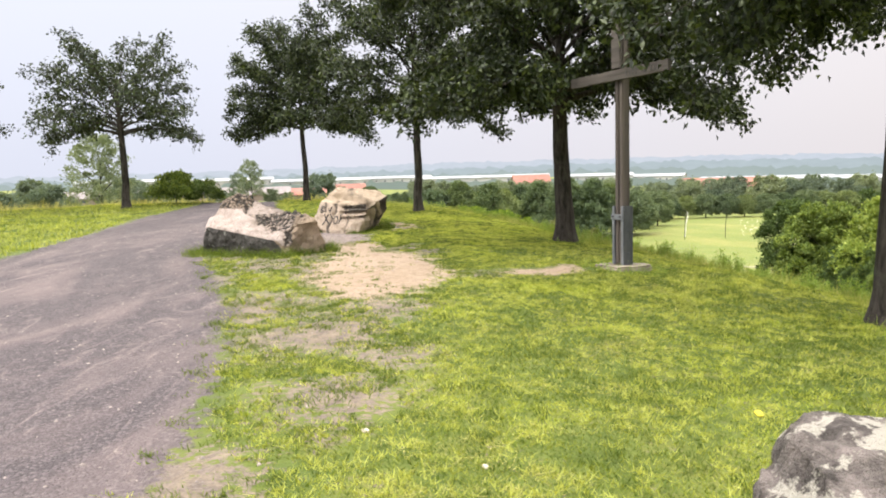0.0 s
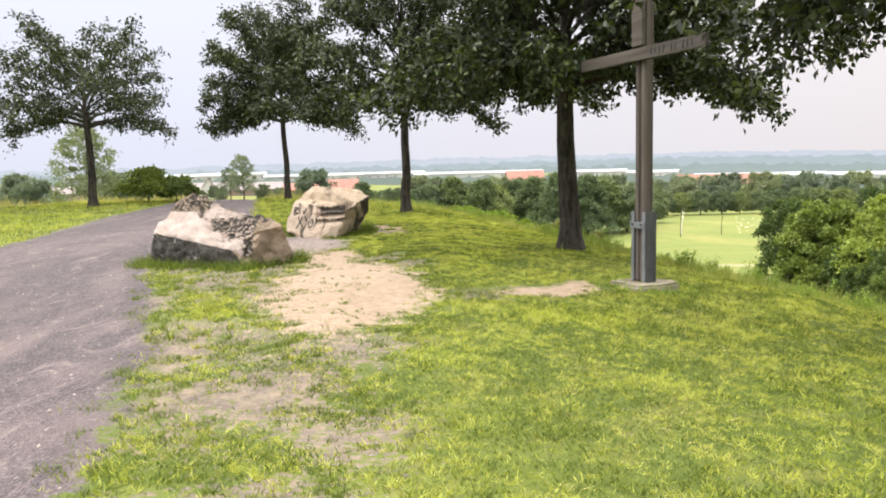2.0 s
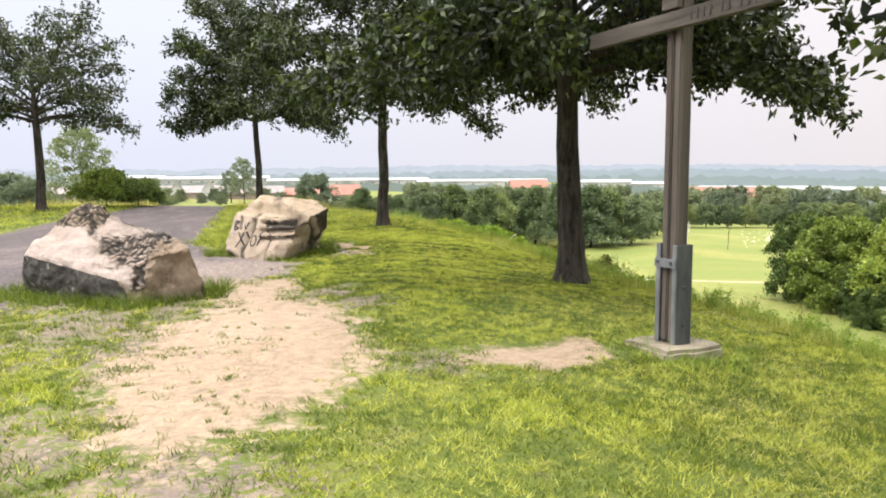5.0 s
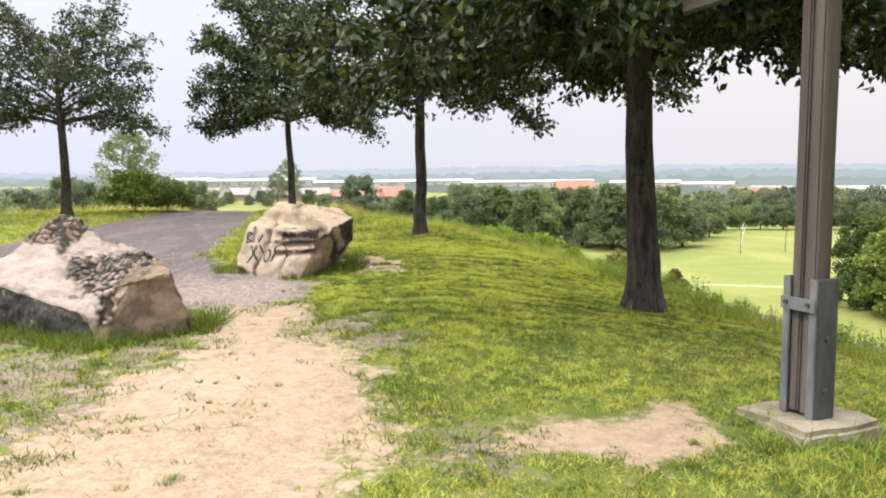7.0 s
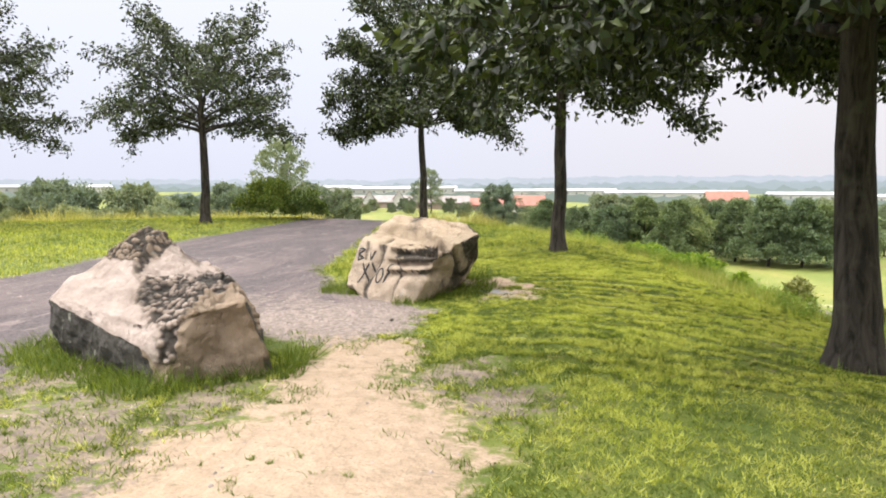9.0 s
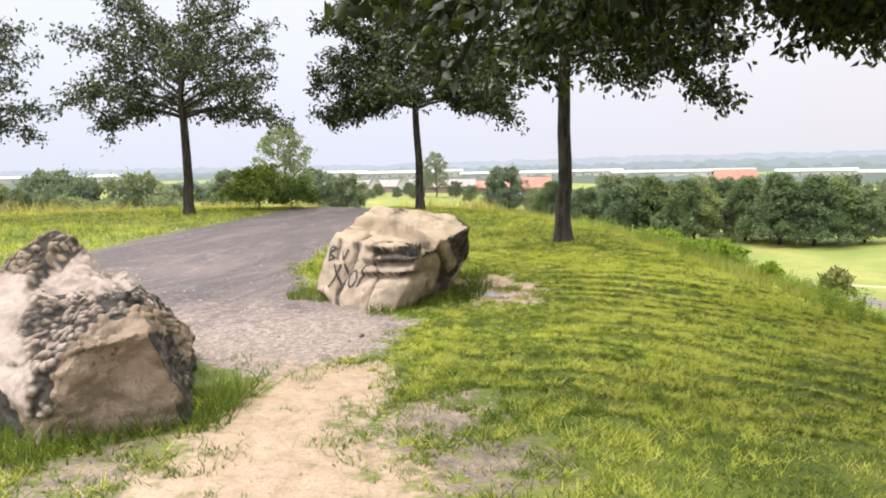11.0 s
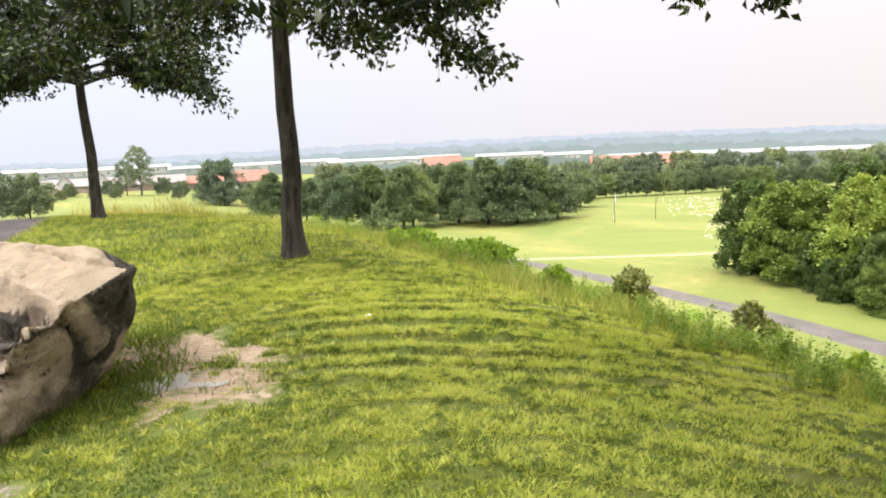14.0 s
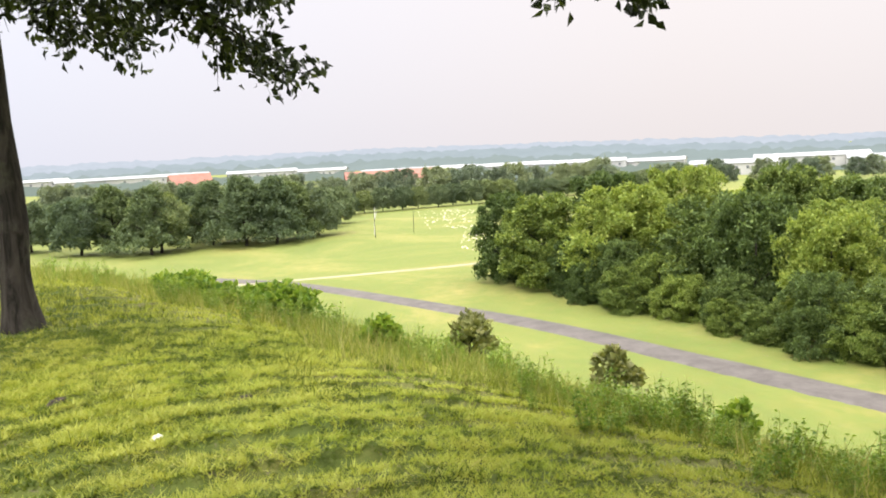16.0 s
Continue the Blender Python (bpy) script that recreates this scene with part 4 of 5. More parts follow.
spray([[(0.19, 0.60), (0.29, 0.40)], [(0.28, 0.60), (0.18, 0.38)], [(0.32, 0.61), (0.365, 0.50)], [(0.42, 0.62), (0.34, 0.38)], ring,
       [(0.565, 0.60), (0.55, 0.41)], [(0.09, 0.76), (0.14, 0.74), (0.09, 0.69), (0.15, 0.65), (0.09, 0.62), (0.09, 0.76)], [(0.26, 0.72), (0.30, 0.64), (0.33, 0.74)]],
      Vector((-2.48, 14.82, 0.09)), face_right, 0.021)


# ---- the cross ----
def build_cross():
    angle = math.degrees(math.atan2(-0.91, 0.41))
    root = thing("wooden_cross", pose(2.45, 9.80, on_ground(2.45, 9.80), 0, 0, angle), "tall weathered wooden cross in a steel shoe on a concrete slab", "cross")
    # local x runs along the bar, local -y is the lettered face
    slab = box(0.55, 0.60, 0.15, (0.0, 0.0, 0.012), 0.03)
    bmesh.ops.subdivide_edges(slab, edges=slab.edges[:], cuts=3, use_grid_fill=True)
    for v in slab.verts:
        v.co += Vector(noise.noise_vector(v.co * 6.0)) * 0.022
    part("slab", slab, M_CONCRETE, root, "stained concrete slab with chipped edges")
    for sx in (-1, 1):
        half = box(0.072, 0.120, 3.84, (sx * 0.047, 0, 2.02), 0.010)
        part("beam", half, M_BEAM, root)
    part("filler", box(0.02, 0.09, 3.80, (0, 0.005, 2.0), 0.0), M_BEAM, root)
    bar = box(2.04, 0.055, 0.135, (0, -0.092, 2.62), 0.008)
    part("crossbar", bar, M_BAR, root, "weathered cross bar with dark lettering")
    part("top_board", box(0.18, 0.05, 1.16, (0, -0.089, 3.29), 0.006), M_BAR, root)
    for sx in (-1, 1):
        # same shoe as the flanges; the plates' side shade is in their darker steel
        part("steel_plate", box(0.022, 0.165, 0.80, (sx * 0.108, 0, 0.49), 0.005), M_STEEL_DARK, root)
        part("flange", box(0.052, 0.014, 0.80, (sx * 0.092, -0.0765, 0.49), 0.004), M_STEEL, root)
        part("flange", box(0.052, 0.014, 0.80, (sx * 0.092, 0.0765, 0.49), 0.004), M_STEEL, root)
    strap = part("strap", box(0.24, 0.016, 0.075, (0, -0.093, 0.74), 0.004), M_STEEL, root, "bolted steel strap")
    for sx in (-1, 1):
        bm = bmesh.new()
        bmesh.ops.create_cone(bm, segments=6, radius1=0.014, radius2=0.014, depth=0.016, cap_ends=True, matrix=pose(sx * 0.075, -0.107, 0.745, 90))
        part("bolt", bm, M_STEEL_DARK, strap)
    for z in (0.25, 0.55):
        bm = bmesh.new()
        bmesh.ops.create_cone(bm, segments=6, radius1=0.016, radius2=0.016, depth=0.018, cap_ends=True, matrix=pose(0.126, 0.0, z, 0, 90))
        part("bolt", bm, M_STEEL_DARK, root)
    # worn letters that can no longer be read
    rng = np.random.default_rng(9)
    x = 0.24
    for k in range(9):
        w = rng.uniform(0.025, 0.05)
        part("letter_mark", box(w * 0.45, 0.006, 0.072, (x, -0.1225, 2.622), 0.0), M_PAINT, root)
        if k % 2:
            part("letter_mark", box(w, 0.005, 0.018, (x, -0.1218, 2.622 + rng.uniform(-0.02, 0.02)), 0.0), M_PAINT, root)
        x += 0.062 + (0.05 if k in (3, 5) else 0)


build_cross()


# ---- valley: thicket, conifers, hedgerows ----
def spot(x, y, turn=0.0, size=1.0, sink=0.15):
    return pose(x, y, float(land(x, y)) - sink, 0, 0, turn) @ Matrix.Diagonal((size, size, size, 1))


def scatter(first, places, seed, uneven=0.0):
    """Copies of a thing at places (x, y, size), some taller and some broader."""
    rng = np.random.default_rng(seed)
    for x, y, s in places:
        t = copy_thing(first, Matrix())
        t.matrix_basis = spot(x, y, rng.uniform(0, 360), s) @ Matrix.Diagonal((1, 1, 1 + uneven * rng.uniform(-0.6, 1.0), 1))


# the thicket beyond the lower track
dark_shrub = wild_tree(spot(31.6, 59.0), 51, (4.0, 4.0, 6.8), 0.16, M_THICKET, "tall dense dark green bush at the foot of the hill", "thicket by the lower track", 120, 30000, 0.22, 0.0, "bush", 0.04)
light_shrub = wild_tree(spot(33.6, 52.5), 52, (4.3, 4.3, 7.4), 0.16, M_THICKET_LIGHT, "tall light green bush at the foot of the hill", "thicket by the lower track", 120, 30000, 0.22, 0.0, "bush", 0.04)
mixed_shrub = wild_tree(spot(35.5, 45.5), 53, (4.4, 4.2, 6.6), 0.16, M_THICKET, "broad leafy bush in the thicket beside the track", "thicket by the lower track", 120, 30000, 0.22, 0.0, "bush", 0.03)
scatter(dark_shrub, [(31.0, 63.5, 0.85), (37.0, 58.0, 1.02), (43.5, 47.0, 0.9), (39.0, 34.0, 0.82), (46.0, 37.0, 0.95), (31.0, 49.5, 0.55), (52, 52, 0.9), (31.0, 40.5, 0.42)], 61, 0.3)
scatter(light_shrub, [(39.5, 52.5, 0.95), (41.5, 41.5, 0.85), (33.5, 36.5, 0.66), (35.5, 29.0, 0.78), (46.5, 55.5, 0.9), (30.9, 44.0, 0.42), (42.0, 28.0, 0.9), (30.4, 33.0, 0.36)], 62, 0.3)
scatter(mixed_shrub, [(29.9, 34.5, 0.44), (29.9, 40.0, 0.28), (30.0, 47.8, 0.48), (29.4, 23.0, 0.5), (34.0, 41.5, 0.8), (31.4, 46.5, 0.5), (38.2, 38.5, 0.8), (31.2, 54.0, 0.62), (32.5, 32.0, 0.62), (31.5, 25.5, 0.7), (36.0, 22.0, 0.9), (47.0, 43.5, 1.0), (30.2, 37.5, 0.36), (30.0, 29.5, 0.36), (29.6, 51.5, 0.34), (29.6, 26.0, 0.4), (38.0, 16.0, 0.9), (31, 19, 0.6)], 63, 0.3)

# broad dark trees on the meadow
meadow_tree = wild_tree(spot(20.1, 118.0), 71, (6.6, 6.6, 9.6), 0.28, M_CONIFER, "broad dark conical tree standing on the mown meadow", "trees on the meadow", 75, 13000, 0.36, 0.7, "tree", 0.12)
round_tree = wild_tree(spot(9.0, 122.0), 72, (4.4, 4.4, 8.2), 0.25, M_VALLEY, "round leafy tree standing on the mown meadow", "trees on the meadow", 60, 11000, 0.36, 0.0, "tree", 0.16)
scatter(meadow_tree, [(7.8, 120.3, 0.94), (3.4, 126.0, 0.98), (14.8, 133.0, 0.88), (24.3, 117.0, 0.96), (16.6, 124.6, 0.95), (28.2, 120.0, 0.86), (-13.0, 132.0, 0.8)], 73)
scatter(round_tree, [(-1.2, 127.0, 0.95), (32.0, 121.5, 0.86), (-7.6, 135.0, 0.85), (36.5, 133.0, 0.7), (42.0, 141.0, 0.72), (22.0, 127.0, 1.05)], 74)
rng = np.random.default_rng(75)
row = []
for k in range(22):                                   # the wood behind the meadow trees
    row.append((-16 + 3.0 * k + rng.uniform(-1, 1), 160 + rng.uniform(-6, 10) + 0.1 * k, rng.uniform(0.5, 0.8)))
for k in range(26):                                   # the hedgerow along the far side of the meadow
    row.append((48 + 4.4 * k, 168 + 1.2 * rng.uniform(-1, 1) - 0.3 * k, rng.uniform(0.55, 0.70)))
scatter(round_tree, row, 76)
# far trees take the leaf colour that has haze mixed in
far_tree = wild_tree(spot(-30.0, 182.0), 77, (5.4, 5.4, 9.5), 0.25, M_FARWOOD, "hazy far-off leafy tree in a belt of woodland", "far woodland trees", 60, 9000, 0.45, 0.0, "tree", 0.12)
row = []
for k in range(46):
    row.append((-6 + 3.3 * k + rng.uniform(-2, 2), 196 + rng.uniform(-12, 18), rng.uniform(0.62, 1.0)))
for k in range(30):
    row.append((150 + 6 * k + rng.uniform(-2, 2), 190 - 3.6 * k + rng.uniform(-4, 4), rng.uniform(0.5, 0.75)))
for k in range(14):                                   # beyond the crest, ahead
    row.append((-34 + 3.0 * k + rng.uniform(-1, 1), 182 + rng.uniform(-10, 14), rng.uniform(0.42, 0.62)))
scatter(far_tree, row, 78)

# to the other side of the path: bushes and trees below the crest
poplar = wild_tree(spot(-52.5, 112.0), 81, (5.6, 5.6, 15.4), 0.3, M_FARWOOD, "tall airy tree below the crest, its leaf colour paled for haze", "trees below the crest", 60, 7500, 0.36, 0.2, "tree", 0.22, 0.6)
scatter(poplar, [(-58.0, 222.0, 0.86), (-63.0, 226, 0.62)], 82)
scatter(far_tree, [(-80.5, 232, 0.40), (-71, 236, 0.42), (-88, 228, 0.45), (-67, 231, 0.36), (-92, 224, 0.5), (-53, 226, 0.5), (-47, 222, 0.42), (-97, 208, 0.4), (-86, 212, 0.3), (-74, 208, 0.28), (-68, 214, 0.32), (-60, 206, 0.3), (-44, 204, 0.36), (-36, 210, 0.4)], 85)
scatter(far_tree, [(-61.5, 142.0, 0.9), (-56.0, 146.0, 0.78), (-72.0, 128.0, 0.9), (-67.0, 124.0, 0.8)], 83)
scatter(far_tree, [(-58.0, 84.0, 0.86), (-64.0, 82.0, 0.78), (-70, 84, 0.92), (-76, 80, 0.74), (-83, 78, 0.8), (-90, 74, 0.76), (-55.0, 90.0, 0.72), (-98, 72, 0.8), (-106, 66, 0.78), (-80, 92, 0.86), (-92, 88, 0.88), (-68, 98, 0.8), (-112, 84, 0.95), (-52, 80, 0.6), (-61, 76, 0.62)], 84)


def stick(at, height, radius, lean, label):
    root = thing("young_birch", pose(at[0], at[1], float(land(*at)) - 0.1), label, "tree", "young trees on the meadow")
    v, f = [], []
    tube([(0, 0, 0), (lean * 0.4, 0, height * 0.5), (lean, 0, height)], [radius, radius * 0.8, radius * 0.3], 7, v, f)
    tube([(lean * 0.4, 0, height * 0.5), (lean * 0.4 + 0.5, 0, height * 0.9)], [radius * 0.5, radius * 0.2], 6, v, f)
    put("trunk", mesh_of("trunk", v, f, M_BIRCH if radius > 0.07 else M_BARK, True), root)


stick((38.6, 114.5), 4.2, 0.071, 0.3, "bare pale birch trunk on the meadow")
stick((37.0, 110.0), 5.0, 0.05, 0.0, "thin bare sapling on the meadow")
stick((44.0, 112.0), 4.6, 0.05, 0.1, "thin bare sapling on the meadow")


# white stones laid out on the meadow
def white_stones():
    rng = np.random.default_rng(90)
    verts, faces = [], []
    for k in range(300):
        along = rng.uniform()
        r = 112 + 45 * along if k % 2 else 82 + 32 * along
        az = radians(27.0 + 2.0 * rng.normal() * 0.6 if k % 2 else 29.6 + 2.0 * rng.uniform(-1, 1))
        x, y = r * math.sin(az), 12.6 + r * math.cos(az)
        z, s = float(land(x, y)), rng.uniform(0.06, 0.20)
        b = len(verts)
        for j in range(6):
            w = j * math.pi / 3 + rng.uniform(-0.3, 0.3)
            verts.append((x + s * 1.6 * math.cos(w), y + s * math.sin(w), z - 0.05))
        verts.append((x, y, z + s * 0.8))
        faces += [(b + j, b + (j + 1) % 6, b + 6) for j in range(6)]
    tagged(new("scattered_stones", mesh_of("scattered_stones", verts, faces, M_WHITE_STONE)), "pale stones scattered over the mown meadow", "stones", "", "stuff")


white_stones()


# ---- far buildings ----
def gabled(name, at, turn, wide, deep, wall_h, roof_h, wall, roof, label, category, group, windows=3):
    """A far house or shed: walls, a pitched roof with eaves, a door and windows."""
    root = thing(name, pose(at[0], at[1], at[2] if len(at) > 2 else float(land(at[0], at[1])) - 0.3, 0, 0, turn), label, category, group)
    w, d, h = wide / 2, deep / 2, wall_h
    v = [(-w, -d, -1), (w, -d, -1), (w, d, -1), (-w, d, -1), (-w, -d, h), (w, -d, h), (w, d, h), (-w, d, h), (-w, 0, h + roof_h), (w, 0, h + roof_h)]
    put("wall", mesh_of("wall", v, [(0, 1, 5, 4), (1, 2, 6, 9, 5), (2, 3, 7, 6), (3, 0, 4, 8, 7)], wall), root)
    e, t = 0.5, 0.25
    s = roof_h / d
    lo = h - e * s
    v = [(-w - e, -d - e, lo), (w + e, -d - e, lo), (w + e, 0, h + roof_h), (-w - e, 0, h + roof_h), (w + e, d + e, lo), (-w - e, d + e, lo)]
    v += [(x, y, z + t) for x, y, z in v]
    put("roof", mesh_of("roof", v, [(0, 3, 2, 1), (3, 5, 4, 2), (6, 7, 8, 9), (9, 8, 10, 11), (0, 1, 7, 6), (5, 11, 10, 4), (0, 6, 9, 3), (3, 9, 11, 5), (1, 2, 8, 7), (2, 4, 10, 8)], roof), root)
    for k in range(windows):
        x = -w + wide * (k + 0.5) / windows
        ww = min(1.4, wide / windows * 0.45)
        part("window", box(ww, 0.12, min(1.5, wall_h * 0.35), (x, -d - 0.02, wall_h * 0.6)), M_GLASS, root)
    return root


gabled("house", (-83, 236), 20, 8, 4.0, 4.0, 2.7, M_WALL_WHITE, M_ROOF_GREY, "white gabled house at the edge of the town", "house", "far houses", 2).matrix_basis @= pose(0, 0, 0, 0, 0, 90)
gabled("house", (-75, 243), 18, 8, 4.0, 4.0, 2.7, M_WALL_WHITE, M_ROOF_GREY, "white gabled house at the edge of the town", "house", "far houses", 2).matrix_basis @= pose(0, 0, 0, 0, 0, 90)
for x, y, turn, wide, roof in ((-104, 262, 10, 20, M_ROOF_GREY), (-88, 268, -8, 26, M_ROOF_GREY), (-66, 262, 12, 22, M_ROOF_GREY), (-50, 270, 4, 18, M_ROOF_RED), (-39, 292, -10, 14, M_ROOF_RED), (-122, 258, 4, 24, M_ROOF_GREY)):
    gabled("house", (x, y), turn, wide, 9, 2.6, 2.2, M_WALL_BRICK, roof, "low brick house with a pitched roof in the town", "house", "far houses", 4)
gabled("house", (-30.0, 240, -7.6), 15, 9, 9, 2.6, 2.8, M_WALL_WHITE, M_ROOF_RED, "house with a bright orange tiled roof", "house", "far houses", 3)
gabled("house", (50.0, 405, -10.5), 5, 20, 12, 3.0, 5.0, M_WALL_BRICK, M_ROOF_RED, "long house with an orange tiled roof", "house", "far houses", 5)
gabled("hall", (126.0, 320, -12.0), -14, 40, 12, 2.2, 4.4, M_WALL_BRICK, M_ROOF_RED, "long hall with a dull orange roof behind the trees", "hall", "far halls", 9)
gabled("house", (137.0, 306, -11.4), -30, 9, 9, 2.4, 2.6, M_WALL_WHITE, M_ROOF_RED, "house with a bright orange tiled roof", "house", "far houses", 3)
for az, r, wide, top in ((-43, 640, 90, 0.05), (-24, 620, 70, -0.05), (-18.6, 560, 60, -0.15), (-15.5, 620, 50, -0.12), (-9.5, 600, 80, -0.36), (-3.5, 640, 60, -0.35), (3.5, 620, 110, -0.5), (12.5, 560, 50, -0.6), (17, 600, 40, -0.75),
                         (24.5, 520, 80, -1.1), (31, 520, 70, -1.15), (37, 500, 60, -1.2), (42, 520, 50, -1.35), (48.0, 430, 44, -1.75), (53, 480, 60, -1.5), (59, 460, 60, -1.75), (64, 500, 80, -1.75)):
    x, y = r * math.sin(radians(az)), 10 + r * math.cos(radians(az))
    z = 1.6 + r * math.tan(radians(top))
    gabled("hall", (x, y, z - 7.0), -az + 8 * math.sin(az), wide, 24, 5.2, 1.8, M_WALL_GREY, M_ROOF_WHITE, "long low industrial hall with a pale metal roof", "hall", "far halls", 8)


# ---- hazy distance ----
def ridge(name, radius, tops, tall, jag, colour, seed, label):
    """A band of far land, its skyline given as (azimuth, elevation) in degrees."""
    rng = np.random.default_rng(seed)
    az = np.arange(-75, 80, 57.3 * jag / radius)
    el = np.interp(az, [a for a, _ in tops], [e for _, e in tops])
    top = 1.6 + radius * np.tan(np.radians(el))
    top = top + tall * (0.6 * (value_noise(az, az * 0, 1.3, seed) - 0.5) + 0.5 * (value_noise(az, az * 0, 5.0, seed + 1) - 0.5) + 0.5 * (rng.uniform(size=len(az)) - 0.5))
    verts, faces = [], []
    for k, a in enumerate(np.radians(az)):
        x, y = radius * math.sin(a), 10 + radius * math.cos(a)
        verts += [(x, y, -60), (x, y, top[k]), (x * 1.004, y * 1.004, -60)]
        if k:
            b = 3 * k
            faces += [(b - 3, b, b + 1, b - 2), (b - 2, b + 1, b + 2, b - 1)]
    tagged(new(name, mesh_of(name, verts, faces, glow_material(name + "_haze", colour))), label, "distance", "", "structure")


# glowing bands, each farther one painted paler for haze
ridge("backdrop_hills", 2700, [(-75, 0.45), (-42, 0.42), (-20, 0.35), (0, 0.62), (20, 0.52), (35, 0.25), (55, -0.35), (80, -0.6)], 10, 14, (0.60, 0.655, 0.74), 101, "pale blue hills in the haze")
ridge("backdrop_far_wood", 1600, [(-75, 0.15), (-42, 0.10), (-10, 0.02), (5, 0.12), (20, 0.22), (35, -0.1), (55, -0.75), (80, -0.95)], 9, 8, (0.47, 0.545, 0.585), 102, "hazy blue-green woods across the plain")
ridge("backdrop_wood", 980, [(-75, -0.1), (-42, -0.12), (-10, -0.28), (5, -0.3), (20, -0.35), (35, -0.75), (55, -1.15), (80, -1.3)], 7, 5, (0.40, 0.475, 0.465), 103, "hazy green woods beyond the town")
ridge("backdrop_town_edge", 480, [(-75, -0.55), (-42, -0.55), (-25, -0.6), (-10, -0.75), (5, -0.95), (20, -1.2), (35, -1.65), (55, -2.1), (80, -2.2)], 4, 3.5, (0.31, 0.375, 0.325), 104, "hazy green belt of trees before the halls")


# ---- grasses ----
def blades(rng, x, y, length, width, bend):
    """Single tapering blades of grass: three corners each."""
    count = len(x)
    z = land(x, y) + relief(x, y) - 0.004
    turn = rng.uniform(0, 2 * math.pi, count)
    L = length * rng.uniform(0.5, 1.25, count)
    W = width * rng.uniform(0.6, 1.3, count)
    tilt = bend * rng.normal(size=(2, count)) * L
    dx, dy = np.cos(turn) * W, np.sin(turn) * W
    v = np.stack([np.stack([x - dx, y - dy, z], 1), np.stack([x + dx, y + dy, z], 1), np.stack([x + tilt[0], y + tilt[1], z + L], 1)], 1).reshape(-1, 3)
    return v, np.arange(3 * count).reshape(-1, 3)


def lawn(name, seed, count, xs, ys, length, width, bend, material, label, keep):
    rng = np.random.default_rng(seed)
    x, y = rng.uniform(*xs, count), rng.uniform(*ys, count)
    ok = keep(x, y, rng)
    x, y = x[ok], y[ok]
    patch = 0.55 + 0.9 * value_noise(x, y, 1.6, 12) * value_noise(x, y, 0.5, 13) + 0.25 * value_noise(x, y, 7.0, 14)
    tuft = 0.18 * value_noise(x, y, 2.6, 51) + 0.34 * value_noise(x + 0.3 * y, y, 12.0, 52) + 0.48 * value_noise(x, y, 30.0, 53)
    swath_shade = swath(x, y)[1]
    v, t = blades(rng, x, y, length * patch * (1 - 0.2 * np.abs(swath_shade)) * (0.45 + 1.1 * tuft), width, bend)
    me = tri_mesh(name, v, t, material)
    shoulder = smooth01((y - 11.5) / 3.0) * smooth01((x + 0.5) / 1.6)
    for key, values in (("swath", swath_shade), ("tuft", tuft), ("shoulder", shoulder)):
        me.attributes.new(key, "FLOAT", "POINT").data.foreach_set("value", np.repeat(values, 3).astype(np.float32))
    tagged(new(name, me), label, "grass", "", "stuff")


def turf(x, y, rng):
    gravel, sand, worn = masks(x, y)
    ragged = 0.35 * (value_noise(x, y, 2.4, 15) - 0.5) + 0.5 * (value_noise(x, y, 9.0, 16) - 0.5) + 0.4 * (value_noise(x, y, 21.0, 26) - 0.5)
    bare = np.maximum(np.maximum(gravel + 0.7 * ragged, sand + 0.9 * ragged), 0.85 * worn + 1.2 * ragged)
    return (bare < 0.53 - 0.2 * rng.uniform(size=len(x))) & (outside(x, y, RIM) < 0.6)


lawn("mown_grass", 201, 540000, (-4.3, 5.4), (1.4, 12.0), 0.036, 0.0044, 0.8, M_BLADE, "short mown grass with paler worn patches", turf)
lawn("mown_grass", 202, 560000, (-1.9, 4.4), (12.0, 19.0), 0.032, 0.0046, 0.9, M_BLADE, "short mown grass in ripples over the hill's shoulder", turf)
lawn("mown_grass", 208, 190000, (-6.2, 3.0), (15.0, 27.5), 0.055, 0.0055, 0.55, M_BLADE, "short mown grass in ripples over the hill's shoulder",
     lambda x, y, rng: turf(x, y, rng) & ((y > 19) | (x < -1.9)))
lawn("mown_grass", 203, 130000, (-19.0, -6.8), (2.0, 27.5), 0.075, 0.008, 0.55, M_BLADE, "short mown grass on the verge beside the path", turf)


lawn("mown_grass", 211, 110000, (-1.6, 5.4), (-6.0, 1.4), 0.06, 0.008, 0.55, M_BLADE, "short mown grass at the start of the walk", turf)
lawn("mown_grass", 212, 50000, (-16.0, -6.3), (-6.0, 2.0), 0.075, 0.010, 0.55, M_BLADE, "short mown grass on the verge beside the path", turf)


def clumps(x, y, rng):
    """Where the mower has left darker tufts standing."""
    grown = value_noise(x, y, 2.1, 31) * 0.5 + value_noise(x, y, 7.5, 32) * 0.8
    return turf(x, y, rng) & (grown > 0.78 + 0.12 * rng.uniform(size=len(x)))


def windrows(x, y, rng):
    """Where clippings lie, in thin broken lines."""
    lie = value_noise(x * 0.45 + 0.3 * y, y, 5.0, 33) * 0.7 + value_noise(x, y, 1.3, 34) * 0.6
    return turf(x, y, rng) & (lie > 0.80 + 0.15 * rng.uniform(size=len(x)))


lawn("grass_tufts", 221, 300000, (-3.8, 4.6), (1.6, 19.0), 0.062, 0.0036, 0.5, M_LUSH, "darker lush tufts standing in the mown grass", clumps)
lawn("grass_clippings", 222, 260000, (-3.8, 4.6), (1.6, 19.0), 0.022, 0.0034, 2.6, M_HAY, "pale dry clippings lying on the mown grass", windrows)


